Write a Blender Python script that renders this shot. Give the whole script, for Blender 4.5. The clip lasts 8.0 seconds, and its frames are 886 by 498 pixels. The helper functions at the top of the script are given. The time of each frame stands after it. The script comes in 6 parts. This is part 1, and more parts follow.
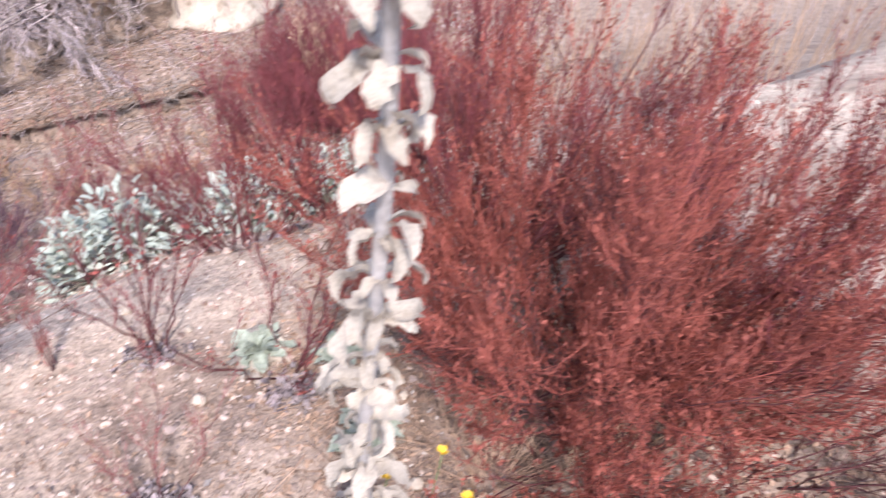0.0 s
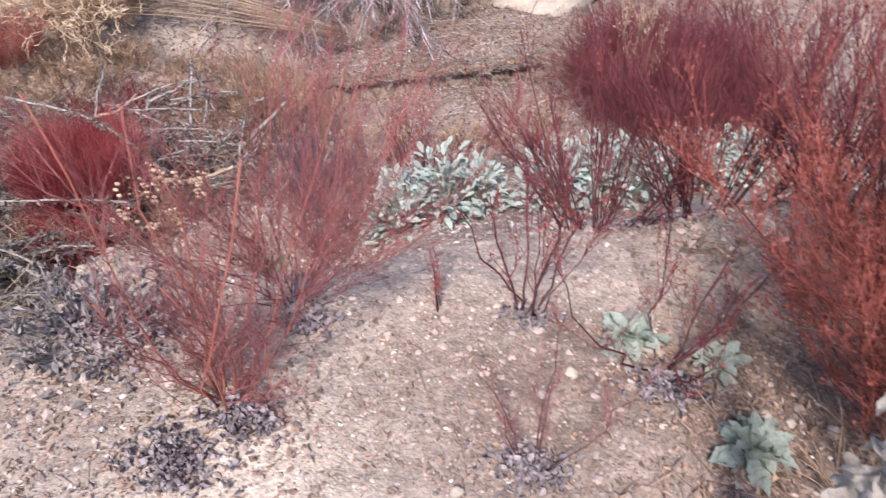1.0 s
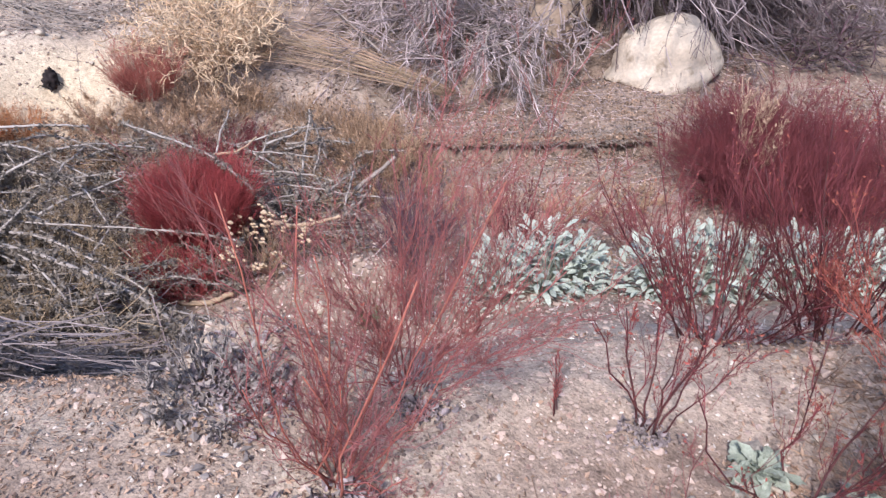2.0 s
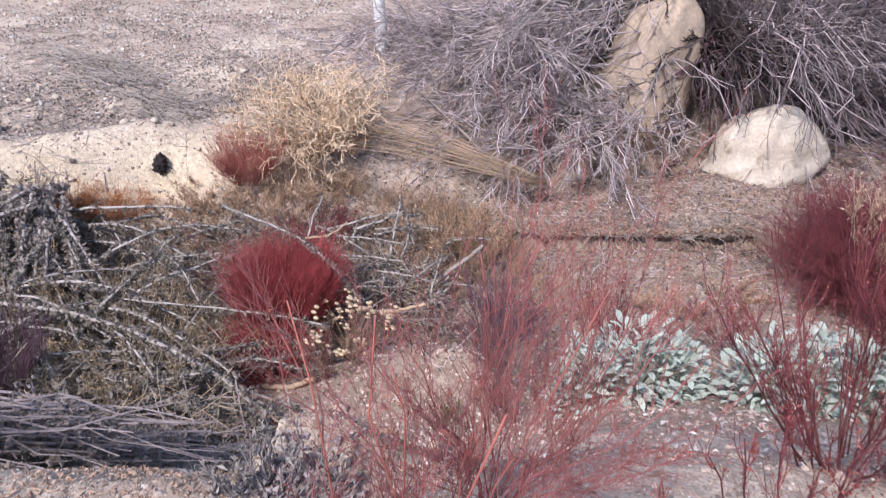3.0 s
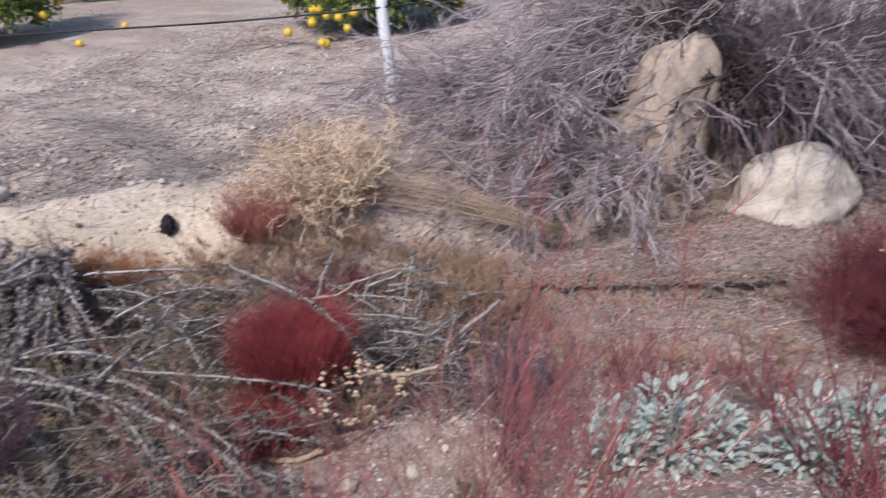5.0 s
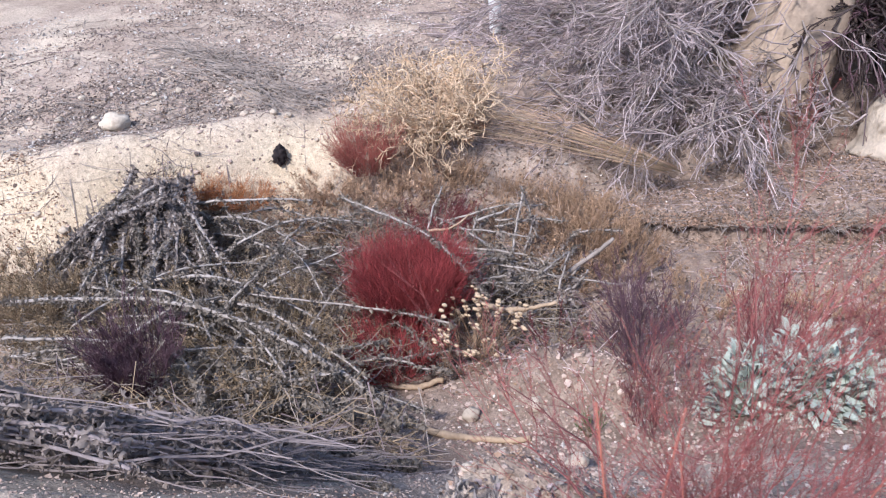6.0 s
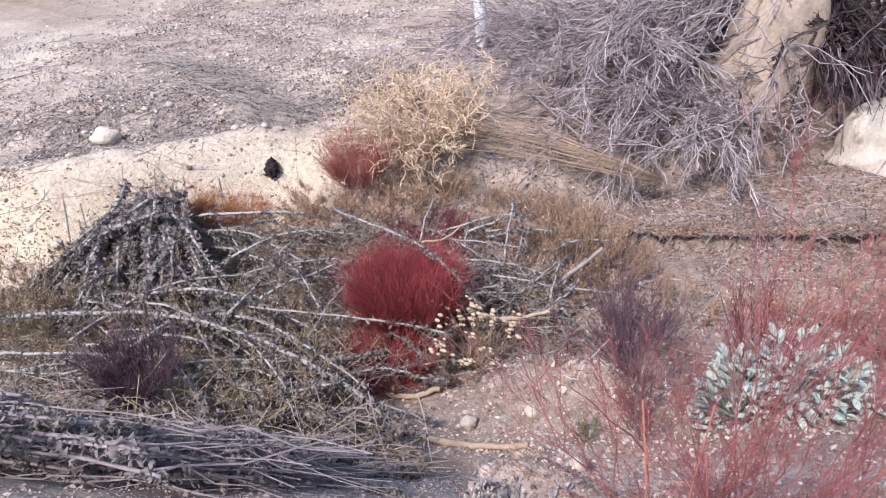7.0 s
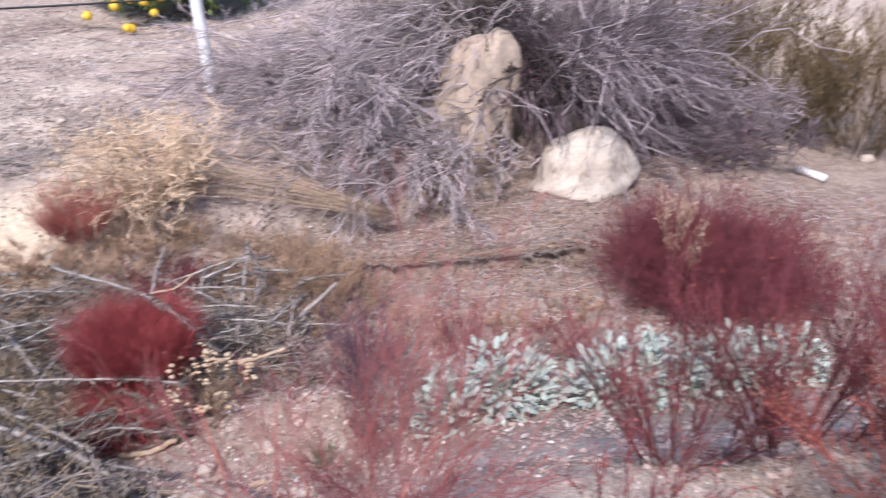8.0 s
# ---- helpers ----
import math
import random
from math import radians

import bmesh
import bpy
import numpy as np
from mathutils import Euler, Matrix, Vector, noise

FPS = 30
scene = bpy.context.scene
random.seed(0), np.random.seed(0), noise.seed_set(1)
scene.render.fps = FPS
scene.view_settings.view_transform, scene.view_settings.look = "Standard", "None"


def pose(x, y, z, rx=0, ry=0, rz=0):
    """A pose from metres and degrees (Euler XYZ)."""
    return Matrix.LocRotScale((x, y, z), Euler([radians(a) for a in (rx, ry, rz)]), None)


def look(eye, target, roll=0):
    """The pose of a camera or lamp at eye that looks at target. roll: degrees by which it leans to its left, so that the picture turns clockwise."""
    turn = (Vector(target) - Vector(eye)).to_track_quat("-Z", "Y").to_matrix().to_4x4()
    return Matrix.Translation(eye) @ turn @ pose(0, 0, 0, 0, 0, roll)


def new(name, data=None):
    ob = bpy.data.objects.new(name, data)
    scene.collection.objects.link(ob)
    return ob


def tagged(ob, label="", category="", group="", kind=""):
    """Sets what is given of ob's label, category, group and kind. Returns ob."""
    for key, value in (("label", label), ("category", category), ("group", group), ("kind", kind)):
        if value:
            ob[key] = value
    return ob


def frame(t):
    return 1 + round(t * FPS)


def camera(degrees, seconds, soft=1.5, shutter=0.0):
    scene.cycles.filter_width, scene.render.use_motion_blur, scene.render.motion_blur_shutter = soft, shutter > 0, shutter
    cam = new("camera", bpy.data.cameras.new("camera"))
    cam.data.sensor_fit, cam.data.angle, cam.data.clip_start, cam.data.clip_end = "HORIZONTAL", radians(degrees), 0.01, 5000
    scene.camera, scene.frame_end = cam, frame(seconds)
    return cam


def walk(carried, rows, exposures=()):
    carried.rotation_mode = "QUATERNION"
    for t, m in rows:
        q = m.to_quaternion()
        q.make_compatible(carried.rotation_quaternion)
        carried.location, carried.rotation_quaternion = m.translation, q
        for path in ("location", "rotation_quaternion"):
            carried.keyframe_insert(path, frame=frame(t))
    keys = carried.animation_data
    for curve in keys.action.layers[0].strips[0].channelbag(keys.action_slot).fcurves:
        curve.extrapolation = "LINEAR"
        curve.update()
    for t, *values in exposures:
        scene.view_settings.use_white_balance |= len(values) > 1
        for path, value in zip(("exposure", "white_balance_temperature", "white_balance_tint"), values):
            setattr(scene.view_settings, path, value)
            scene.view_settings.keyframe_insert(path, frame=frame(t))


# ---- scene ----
# ---------------------------------------------------------------- camera
cam = camera(62.8, 8.0, soft=1.2, shutter=0.25)
PATH = [
    (0.0, (-0.045, 0.033, 1.214), (0.048, 1.581, -0.049), 3.8),
    (0.5, (-0.205, 0.019, 1.158), (-0.496, 1.485, -0.170), 1.1),
    (1.0, (-0.368, 0.000, 1.165), (-0.908, 1.426, -0.130), -0.3),
    (1.2, (-0.412, 0.007, 1.167), (-1.007, 1.441, -0.094), 0.7),
    (2.5, (-0.521, 0.023, 1.266), (-1.420, 1.415, 0.145), -0.0),
    (3.0, (-0.559, 0.105, 1.208), (-1.597, 1.497, 0.215), -1.1),
    (3.5, (-0.612, 0.243, 1.175), (-1.665, 1.693, 0.285), -3.4),
    (4.0, (-0.652, 0.356, 1.154), (-1.678, 1.885, 0.376), -2.3),
    (4.5, (-0.665, 0.394, 1.147), (-1.628, 1.963, 0.364), -1.2),
    (5.0, (-0.646, 0.340, 1.157), (-1.767, 1.743, 0.277), -3.8),
    (5.2, (-0.621, 0.269, 1.169), (-1.849, 1.554, 0.252), -5.8),
    (6.3, (-0.933, 0.135, 1.209), (-2.137, 1.349, 0.170), -4.9),
    (6.5, (-0.922, 0.118, 1.239), (-2.113, 1.350, 0.208), -4.6),
    (7.0, (-0.885, 0.043, 1.248), (-2.077, 1.294, 0.241), -5.1),
    (7.5, (-0.730, 0.021, 1.307), (-1.811, 1.380, 0.314), -4.3),
    (8.0, (-0.557, 0.014, 1.352), (-1.241, 1.641, 0.411), 0.2),
]
EXPOSURES = [(0.0, 1.00, 6150, 19), (0.5, 0.68, 6150, 19), (1.2, 0.60, 6100, 18), (2.5, 0.49, 6000, 18), (3.0, 0.47, 5940, 17), (3.5, 0.60, 5880, 17), (4.0, 0.42, 5880, 16), (4.5, 0.10, 5880, 16), (5.2, 0.16, 5880, 16), (6.3, 0.52, 5850, 15), (7.0, 0.54, 5880, 16), (8.0, 0.60, 5900, 19)]
walk(cam, [(t, look(e, g, r)) for t, e, g, r in PATH], EXPOSURES)

# ---------------------------------------------------------------- light
SUN = Vector((0.10, -0.70, 0.84)).normalized()
world = bpy.data.worlds.new("sky")
scene.world = world
world.use_nodes = True
nt = world.node_tree
sky = nt.nodes.new("ShaderNodeTexSky")
sky.sky_type = 'NISHITA'
sky.sun_disc = False
sky.sun_elevation = math.asin(SUN.z)
sky.sun_rotation = math.atan2(SUN.x, SUN.y)
nt.nodes["Background"].inputs[1].default_value = 0.15
nt.links.new(sky.outputs[0], nt.nodes["Background"].inputs[0])
sun = new("sun", bpy.data.lights.new("sun", 'SUN'))
sun.data.energy, sun.data.angle, sun.data.color = 3.4, radians(7.0), (1.0, 0.94, 0.87)
sun.matrix_world = look(SUN * 30, (0, 0, 0))

# ---------------------------------------------------------------- helpers
rng = np.random.default_rng(7)


def hash2(i, j, seed):
    n = (i.astype(np.int64) * 374761393 + j.astype(np.int64) * 668265263 + seed * 1274126177) & 0x7FFFFFFF
    n = ((n ^ (n >> 13)) * 1274126177) & 0x7FFFFFFF
    return ((n ^ (n >> 16)) & 0xFFFF) / 65535.0


def vnoise(x, y, seed=0):
    """Smooth value noise, 0 to 1."""
    i, j = np.floor(x), np.floor(y)
    u, v = x - i, y - j
    u, v = u * u * (3 - 2 * u), v * v * (3 - 2 * v)
    a, b = hash2(i, j, seed), hash2(i + 1, j, seed)
    c, d = hash2(i, j + 1, seed), hash2(i + 1, j + 1, seed)
    return (a * (1 - u) + b * u) * (1 - v) + (c * (1 - u) + d * u) * v


def smooth(x, a, b):
    k = np.clip((x - a) / (b - a), 0, 1)
    return k * k * (3 - 2 * k)


def along(x, y):
    """Distance out from the crest of the near bench, and distance along it."""
    return (x + 2.6) * -0.516 + (y - 0.35) * 0.857, (x + 2.6) * 0.857 + (y - 0.35) * 0.516


NEAR_S = [-9, -2, -1, -0.25, 0.0, 0.15, 0.4, 0.8, 1.3, 1.9, 2.7, 3.5, 40]
NEAR_Z = [0.10, 0.05, 0.03, 0.0, -0.06, -0.2, -0.48, -0.92, -1.36, -1.63, -1.80, -1.88, -1.88]
SLOPE_Z = [0.10, 0.05, 0.03, 0.0, -0.06, -0.18, -0.42, -0.78, -1.13, -1.42, -1.70, -1.88, -1.88]
FAR_D = [-40, -0.35, 0.0, 0.35, 0.7, 1.1, 2.2, 4, 10, 30, 120, 3000]
FAR_Z = [0.0, 0.0, 0.05, 0.3, 0.58, 0.78, 0.98, 1.10, 1.18, 1.30, 1.6, 6.0]


def height(x, y):
    """The lie of the land: bench, wash, far bank and orchard."""
    x, y = np.asarray(x, float), np.asarray(y, float)
    s, u = along(x, y)
    wob = (vnoise(x * 1.7, y * 1.7, 3) - 0.5) * 0.16 + (vnoise(x * 5, y * 5, 4) - 0.5) * 0.05
    crest = -0.17 + 0.14 * smooth(u, 0.98, 1.14)
    s1 = np.maximum(s - crest, -(x + 2.9)) + wob * (0.35 + 0.65 * smooth(s, 0.2, 1.0))
    side = smooth(u, 1.5, 2.3)
    z = np.interp(s1, NEAR_S, NEAR_Z) * (1 - side) + np.interp(s1, NEAR_S, SLOPE_Z) * side
    bank = 3.5 + 0.5 * (np.clip(u, -3.0, 12) + 1.8) - 0.4 * smooth(u, -1.4, -0.6) * (1 - smooth(u, 0.8, 1.9))
    d = s - bank + wob * (0.5 + 1.1 * smooth(u, -1.4, -0.4))
    z = z + np.interp(d, FAR_D, FAR_Z)
    # sand lip on the left of the far bank
    lip = np.exp(-((d - 0.80) / 0.32) ** 2) * smooth(u, -5.5, -2.6) * (1 - smooth(u, -1.9, -0.4))
    z = z + 0.30 * lip
    # low ledge beside the channel
    led = s - 4.25 - 0.04 * np.sin(u * 2.1) - wob * 0.3
    z = z + 0.15 * smooth(led, 0.0, 0.035) * smooth(u, 1.0, 1.7) * (1 - smooth(u, 5.5, 7.0)) * (1 - smooth(d, -0.9, -0.1))
    # gravelly corner of the bench
    z = z + 0.13 * np.exp(-((x + 1.58) / 0.15) ** 2 - ((y - 0.99) / 0.13) ** 2)
    # spur of sand at the foot of the near bank
    z = z + 0.22 * np.exp(-((x + 2.80) / 0.42) ** 2 - ((y - 2.72) / 0.26) ** 2) + 0.26 * np.exp(-((x + 2.38) / 0.30) ** 2 - ((y - 2.78) / 0.24) ** 2)
    near = 1 - smooth(np.hypot(x + 2, y - 4), 12, 25)
    z = z + near * ((vnoise(x * 2.6, y * 2.6, 11) - 0.5) * 0.05 + (vnoise(x * 9, y * 9, 12) - 0.5) * 0.022)
    z = z + smooth(np.hypot(x, y), 60, 600) * (vnoise(x / 90, y / 90, 14) - 0.3) * 6
    return z


def ground_z(x, y):
    return float(height(np.array([x]), np.array([y]))[0])


class Geo:
    """Gathers vertices and faces, then makes one mesh of them."""
    def __init__(self):
        self.v, self.f, self.n = [], [], 0

    def add(self, v, f):
        v, f = np.asarray(v, float).reshape(-1, 3), np.asarray(f, int)
        self.v.append(v)
        self.f.append(f + self.n)
        self.n += len(v)
        return self

    def mesh(self, name, material, shade=False):
        me = bpy.data.meshes.new(name)
        v = np.concatenate(self.v)
        sizes = np.concatenate([np.full(len(f), f.shape[1]) for f in self.f])
        loops = np.concatenate([f.ravel() for f in self.f])
        me.vertices.add(len(v))
        me.vertices.foreach_set("co", v.ravel())
        me.loops.add(len(loops))
        me.loops.foreach_set("vertex_index", loops)
        me.polygons.add(len(sizes))
        me.polygons.foreach_set("loop_start", np.concatenate([[0], np.cumsum(sizes)[:-1]]))
        me.polygons.foreach_set("use_smooth", np.full(len(sizes), shade))
        me.update(calc_edges=True)
        me.materials.append(material)
        return me


def unit(v):
    return v / np.maximum(np.linalg.norm(v, axis=-1, keepdims=True), 1e-9)


def tubes(geo, p, r, sides=3):
    """Tubes along many polylines at once: p (n, k, 3), r (n, k)."""
    n, k, _ = p.shape
    if n == 0:
        return geo
    t = unit(np.gradient(p, axis=1))
    ref = np.where(np.abs(t[..., 2:3]) > 0.8, np.array([1.0, 0, 0]), np.array([0, 0, 1.0]))
    ref = np.repeat(ref[:, :1], k, axis=1)
    a = unit(np.cross(t, ref))
    b = np.cross(t, a)
    ang = np.arange(sides) * 2 * np.pi / sides
    ring = a[:, :, None] * np.cos(ang)[None, None, :, None] + b[:, :, None] * np.sin(ang)[None, None, :, None]
    v = p[:, :, None] + ring * r[:, :, None, None]
    idx = np.arange(n * k * sides).reshape(n, k, sides)
    nxt = np.roll(idx, -1, axis=2)
    f = np.stack([idx[:, :-1], nxt[:, :-1], nxt[:, 1:], idx[:, 1:]], -1).reshape(-1, 4)
    geo.add(v, f)
    if sides > 3:
        caps = np.concatenate([idx[:, 0, ::-1], idx[:, -1]])
        geo.f.append(caps + geo.n - n * k * sides)
    return geo


def blades(geo, base, way, up, length, width, droop=0.3, k=4, cup=0.2, crumple=0.0, tip=0.75):
    """Many leaf blades at once: a midrib and two edges, folded along the rib and bent by droop."""
    n = len(base)
    way, up = unit(way), unit(up)
    side = unit(np.cross(way, up))
    up = np.cross(side, way)
    t = np.linspace(0, 1, k + 1)
    prof = np.sin(np.pi * np.clip(t * 0.93 + 0.05, 0, 1)) ** tip
    prof[-1] = 0.06
    bend = t[None, :] ** 1.7 * np.broadcast_to(np.asarray(droop, float), (n,))[:, None]
    ca, sa = np.cos(bend), np.sin(bend)
    L = np.broadcast_to(np.asarray(length, float), (n,))[:, None]
    W = np.broadcast_to(np.asarray(width, float), (n,))[:, None]
    step = (L / k)
    fx = np.concatenate([np.zeros((n, 1)), np.cumsum(ca[:, 1:] * step, 1)], 1)
    fz = np.concatenate([np.zeros((n, 1)), np.cumsum(-sa[:, 1:] * step, 1)], 1)
    mid = base[:, None] + way[:, None] * fx[..., None] + up[:, None] * fz[..., None]
    nrm = up[:, None] * ca[..., None] + way[:, None] * sa[..., None]
    rows = []
    for q in (-1, 0, 1):
        e = mid + side[:, None] * (q * W * prof[None] * 0.5)[..., None] + nrm * (abs(q) * cup * W * prof[None] * 0.5)[..., None]
        if crumple:
            e = e + rng.normal(0, crumple, e.shape) * prof[None, :, None]
        rows.append(e)
    v = np.stack(rows, 2)
    idx = np.arange(n * (k + 1) * 3).reshape(n, k + 1, 3)
    f = np.stack([idx[:, :-1, :-1], idx[:, :-1, 1:], idx[:, 1:, 1:], idx[:, 1:, :-1]], -1).reshape(-1, 4)
    return geo.add(v, f)


def flecks(geo, base, way, length, width):
    """Tiny pointed leaves or pods: one bent diamond each."""
    n = len(base)
    way = unit(way)
    side = unit(np.cross(way, unit(rng.normal(size=(n, 3)))))
    nrm = np.cross(way, side)
    L = np.broadcast_to(np.asarray(length, float), (n,))[:, None]
    W = np.broadcast_to(np.asarray(width, float), (n,))[:, None]
    v = np.stack([base, base + way * L * 0.45 + side * W * 0.5 + nrm * W * 0.25, base + way * L, base + way * L * 0.45 - side * W * 0.5 + nrm * W * 0.25], 1)
    idx = np.arange(n * 4).reshape(n, 4)
    f = np.concatenate([idx[:, [0, 1, 2]], idx[:, [0, 2, 3]]])
    return geo.add(v, f)


_t = (1 + 5 ** 0.5) / 2
ICO_V = unit(np.array([(-1, _t, 0), (1, _t, 0), (-1, -_t, 0), (1, -_t, 0), (0, -1, _t), (0, 1, _t), (0, -1, -_t), (0, 1, -_t), (_t, 0, -1), (_t, 0, 1), (-_t, 0, -1), (-_t, 0, 1)], float))
ICO_F = np.array([(0, 11, 5), (0, 5, 1), (0, 1, 7), (0, 7, 10), (0, 10, 11), (1, 5, 9), (5, 11, 4), (11, 10, 2), (10, 7, 6), (7, 1, 8), (3, 9, 4), (3, 4, 2), (3, 2, 6), (3, 6, 8), (3, 8, 9), (4, 9, 5), (2, 4, 11), (6, 2, 10), (8, 6, 7), (9, 8, 1)])


def lumps(geo, centre, size, rough=0.22, flat=0.65):
    """Many small irregular stones at once."""
    n = len(centre)
    v = ICO_V[None] * (1 + rng.normal(0, rough, (n, 12, 1)))
    v = v * (np.asarray(size, float).reshape(-1, 1, 1) * rng.uniform(0.7, 1.3, (n, 1, 3)))
    v[..., 2] *= flat
    a = rng.uniform(0, 6.28, n)
    c, s = np.cos(a)[:, None], np.sin(a)[:, None]
    x, y = v[..., 0] * c - v[..., 1] * s, v[..., 0] * s + v[..., 1] * c
    v = np.stack([x, y, v[..., 2]], -1) + centre[:, None]
    f = (ICO_F[None] + (np.arange(n) * 12)[:, None, None]).reshape(-1, 3)
    return geo.add(v, f)


def sphere_mesh(name, material, shape, rings=28, segs=40):
    """A closed round mesh whose points shape(unit vectors) places."""
    th = np.linspace(0, np.pi, rings + 1)[1:-1]
    ph = np.arange(segs) * 2 * np.pi / segs
    v = np.stack([np.sin(th)[:, None] * np.cos(ph), np.sin(th)[:, None] * np.sin(ph), np.cos(th)[:, None] * np.ones(segs)], -1).reshape(-1, 3)
    v = np.concatenate([v, [[0, 0, 1], [0, 0, -1]]])
    idx = np.arange((rings - 1) * segs).reshape(rings - 1, segs)
    nx = np.roll(idx, -1, 1)
    quads = np.stack([idx[:-1], idx[1:], nx[1:], nx[:-1]], -1).reshape(-1, 4)
    top, bot = len(v) - 2, len(v) - 1
    tri = np.concatenate([np.stack([np.full(segs, top), idx[0], nx[0]], -1), np.stack([np.full(segs, bot), nx[-1], idx[-1]], -1)])
    g = Geo().add(shape(v), quads)
    g.f.append(tri)
    return g.mesh(name, material, True)


def part(name, mesh, parent, label="", m=None):
    ob = new(name, mesh)
    ob.parent = parent
    if m is not None:
        ob.matrix_basis = m
    return tagged(ob, label)


def thing(name, x, y, label, category, group="", kind="", z=None, turn=0.0, mesh=None):
    """A top-level thing: a mesh, or an Empty at its base for the parts."""
    ob = new(name, mesh)
    ob.matrix_basis = pose(x, y, ground_z(x, y) if z is None else z, 0, 0, turn)
    return tagged(ob, label, category, group, kind)


# ---------------------------------------------------------------- materials
def material(name, cols, scale=6.0, fine=60.0, rough=0.85, bump=0.3, island=0.0, each=0.0, spec=0.25, third=None, thirdscale=1.3, thirdcut=0.55, trans=0.0, metal=0.0, depth=0.004, soil=None, speckle=0.0):
    """Two colours mixed by noise, a third in patches, fine grain as bump; pieces differ a little."""
    m = bpy.data.materials.new(name)
    m.use_nodes = True
    t = m.node_tree
    n, l = t.nodes, t.links
    b = n["Principled BSDF"]
    b.inputs["Roughness"].default_value = rough
    b.inputs["Metallic"].default_value = metal
    b.inputs["Specular IOR Level"].default_value = spec
    co = n.new("ShaderNodeTexCoord")

    def noise_node(sc, detail=5.0):
        q = n.new("ShaderNodeTexNoise")
        q.inputs["Scale"].default_value = sc
        q.inputs["Detail"].default_value = detail
        l.new(co.outputs["Object"], q.inputs["Vector"])
        return q

    def mix(fac, a, c):
        q = n.new("ShaderNodeMix")
        q.data_type = 'RGBA'
        if isinstance(fac, float):
            q.inputs[0].default_value = fac
        else:
            l.new(fac, q.inputs[0])
        for slot, val in ((6, a), (7, c)):
            if isinstance(val, tuple):
                q.inputs[slot].default_value = (*val, 1)
            else:
                l.new(val, q.inputs[slot])
        return q.outputs[2]

    def steps(sock, lo, hi):
        q = n.new("ShaderNodeMapRange")
        q.inputs[1].default_value, q.inputs[2].default_value = lo, hi
        l.new(sock, q.inputs[0])
        return q.outputs[0]

    n1, n2 = noise_node(scale), noise_node(fine, 3.0)
    col = mix(steps(n1.outputs[0], 0.32, 0.68), cols[0], cols[1])
    if third:
        col = mix(steps(noise_node(thirdscale).outputs[0], thirdcut, thirdcut + 0.14), col, third)
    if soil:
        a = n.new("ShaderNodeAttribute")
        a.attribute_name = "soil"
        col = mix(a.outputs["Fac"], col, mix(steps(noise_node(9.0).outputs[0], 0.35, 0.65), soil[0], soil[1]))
        a = n.new("ShaderNodeAttribute")
        a.attribute_name = "dune"
        col = mix(a.outputs["Fac"], col, mix(steps(noise_node(5.0).outputs[0], 0.35, 0.65), (0.66, 0.545, 0.385), (0.54, 0.43, 0.29)))
    hsv = n.new("ShaderNodeHueSaturation")
    l.new(col, hsv.inputs["Color"])
    val = steps(n2.outputs[0], 0.2, 0.8)
    add = n.new("ShaderNodeMath")
    add.operation = 'MULTIPLY_ADD'
    l.new(val, add.inputs[0])
    add.inputs[1].default_value, add.inputs[2].default_value = 0.4, 0.8 - 0.5 * (island + each + speckle)
    out = add.outputs[0]
    for amount, node, sock in ((island, "ShaderNodeNewGeometry", "Random Per Island"), (each, "ShaderNodeObjectInfo", "Random")):
        if amount:
            g = n.new(node)
            a = n.new("ShaderNodeMath")
            a.operation = 'MULTIPLY_ADD'
            l.new(g.outputs[sock], a.inputs[0])
            a.inputs[1].default_value = amount
            l.new(out, a.inputs[2])
            out = a.outputs[0]
    if speckle:
        vo = n.new("ShaderNodeTexVoronoi")
        vo.inputs["Scale"].default_value = 170.0
        l.new(co.outputs["Object"], vo.inputs["Vector"])
        sp = n.new("ShaderNodeSeparateColor")
        l.new(vo.outputs["Color"], sp.inputs[0])
        a = n.new("ShaderNodeMath")
        a.operation = 'MULTIPLY_ADD'
        l.new(sp.outputs[0], a.inputs[0])
        a.inputs[1].default_value = speckle
        l.new(out, a.inputs[2])
        clod = noise_node(26.0, 7.0)
        c = n.new("ShaderNodeMath")
        c.operation = 'MULTIPLY_ADD'
        l.new(steps(clod.outputs[0], 0.35, 0.65), c.inputs[0])
        c.inputs[1].default_value = 0.30
        l.new(a.outputs[0], c.inputs[2])
        c2 = n.new("ShaderNodeMath")
        c2.operation = 'SUBTRACT'
        l.new(c.outputs[0], c2.inputs[0])
        c2.inputs[1].default_value = 0.15
        out = c2.outputs[0]
    l.new(out, hsv.inputs["Value"])
    l.new(hsv.outputs[0], b.inputs["Base Color"])
    if bump:
        bp = n.new("ShaderNodeBump")
        bp.inputs["Strength"].default_value, bp.inputs["Distance"].default_value = bump, depth
        l.new(n2.outputs[0], bp.inputs["Height"])
        if speckle:
            b2 = n.new("ShaderNodeBump")
            b2.inputs["Strength"].default_value, b2.inputs["Distance"].default_value = 0.6, 0.022
            l.new(clod.outputs[0], b2.inputs["Height"])
            l.new(b2.outputs[0], bp.inputs["Normal"])
        l.new(bp.outputs[0], b.inputs["Normal"])
    if trans:
        tr = n.new("ShaderNodeBsdfTranslucent")
        l.new(hsv.outputs[0], tr.inputs["Color"])
        ms = n.new("ShaderNodeMixShader")
        ms.inputs[0].default_value = trans
        l.new(b.outputs[0], ms.inputs[1])
        l.new(tr.outputs[0], ms.inputs[2])
        l.new(ms.outputs[0], n["Material Output"].inputs[0])
    return m


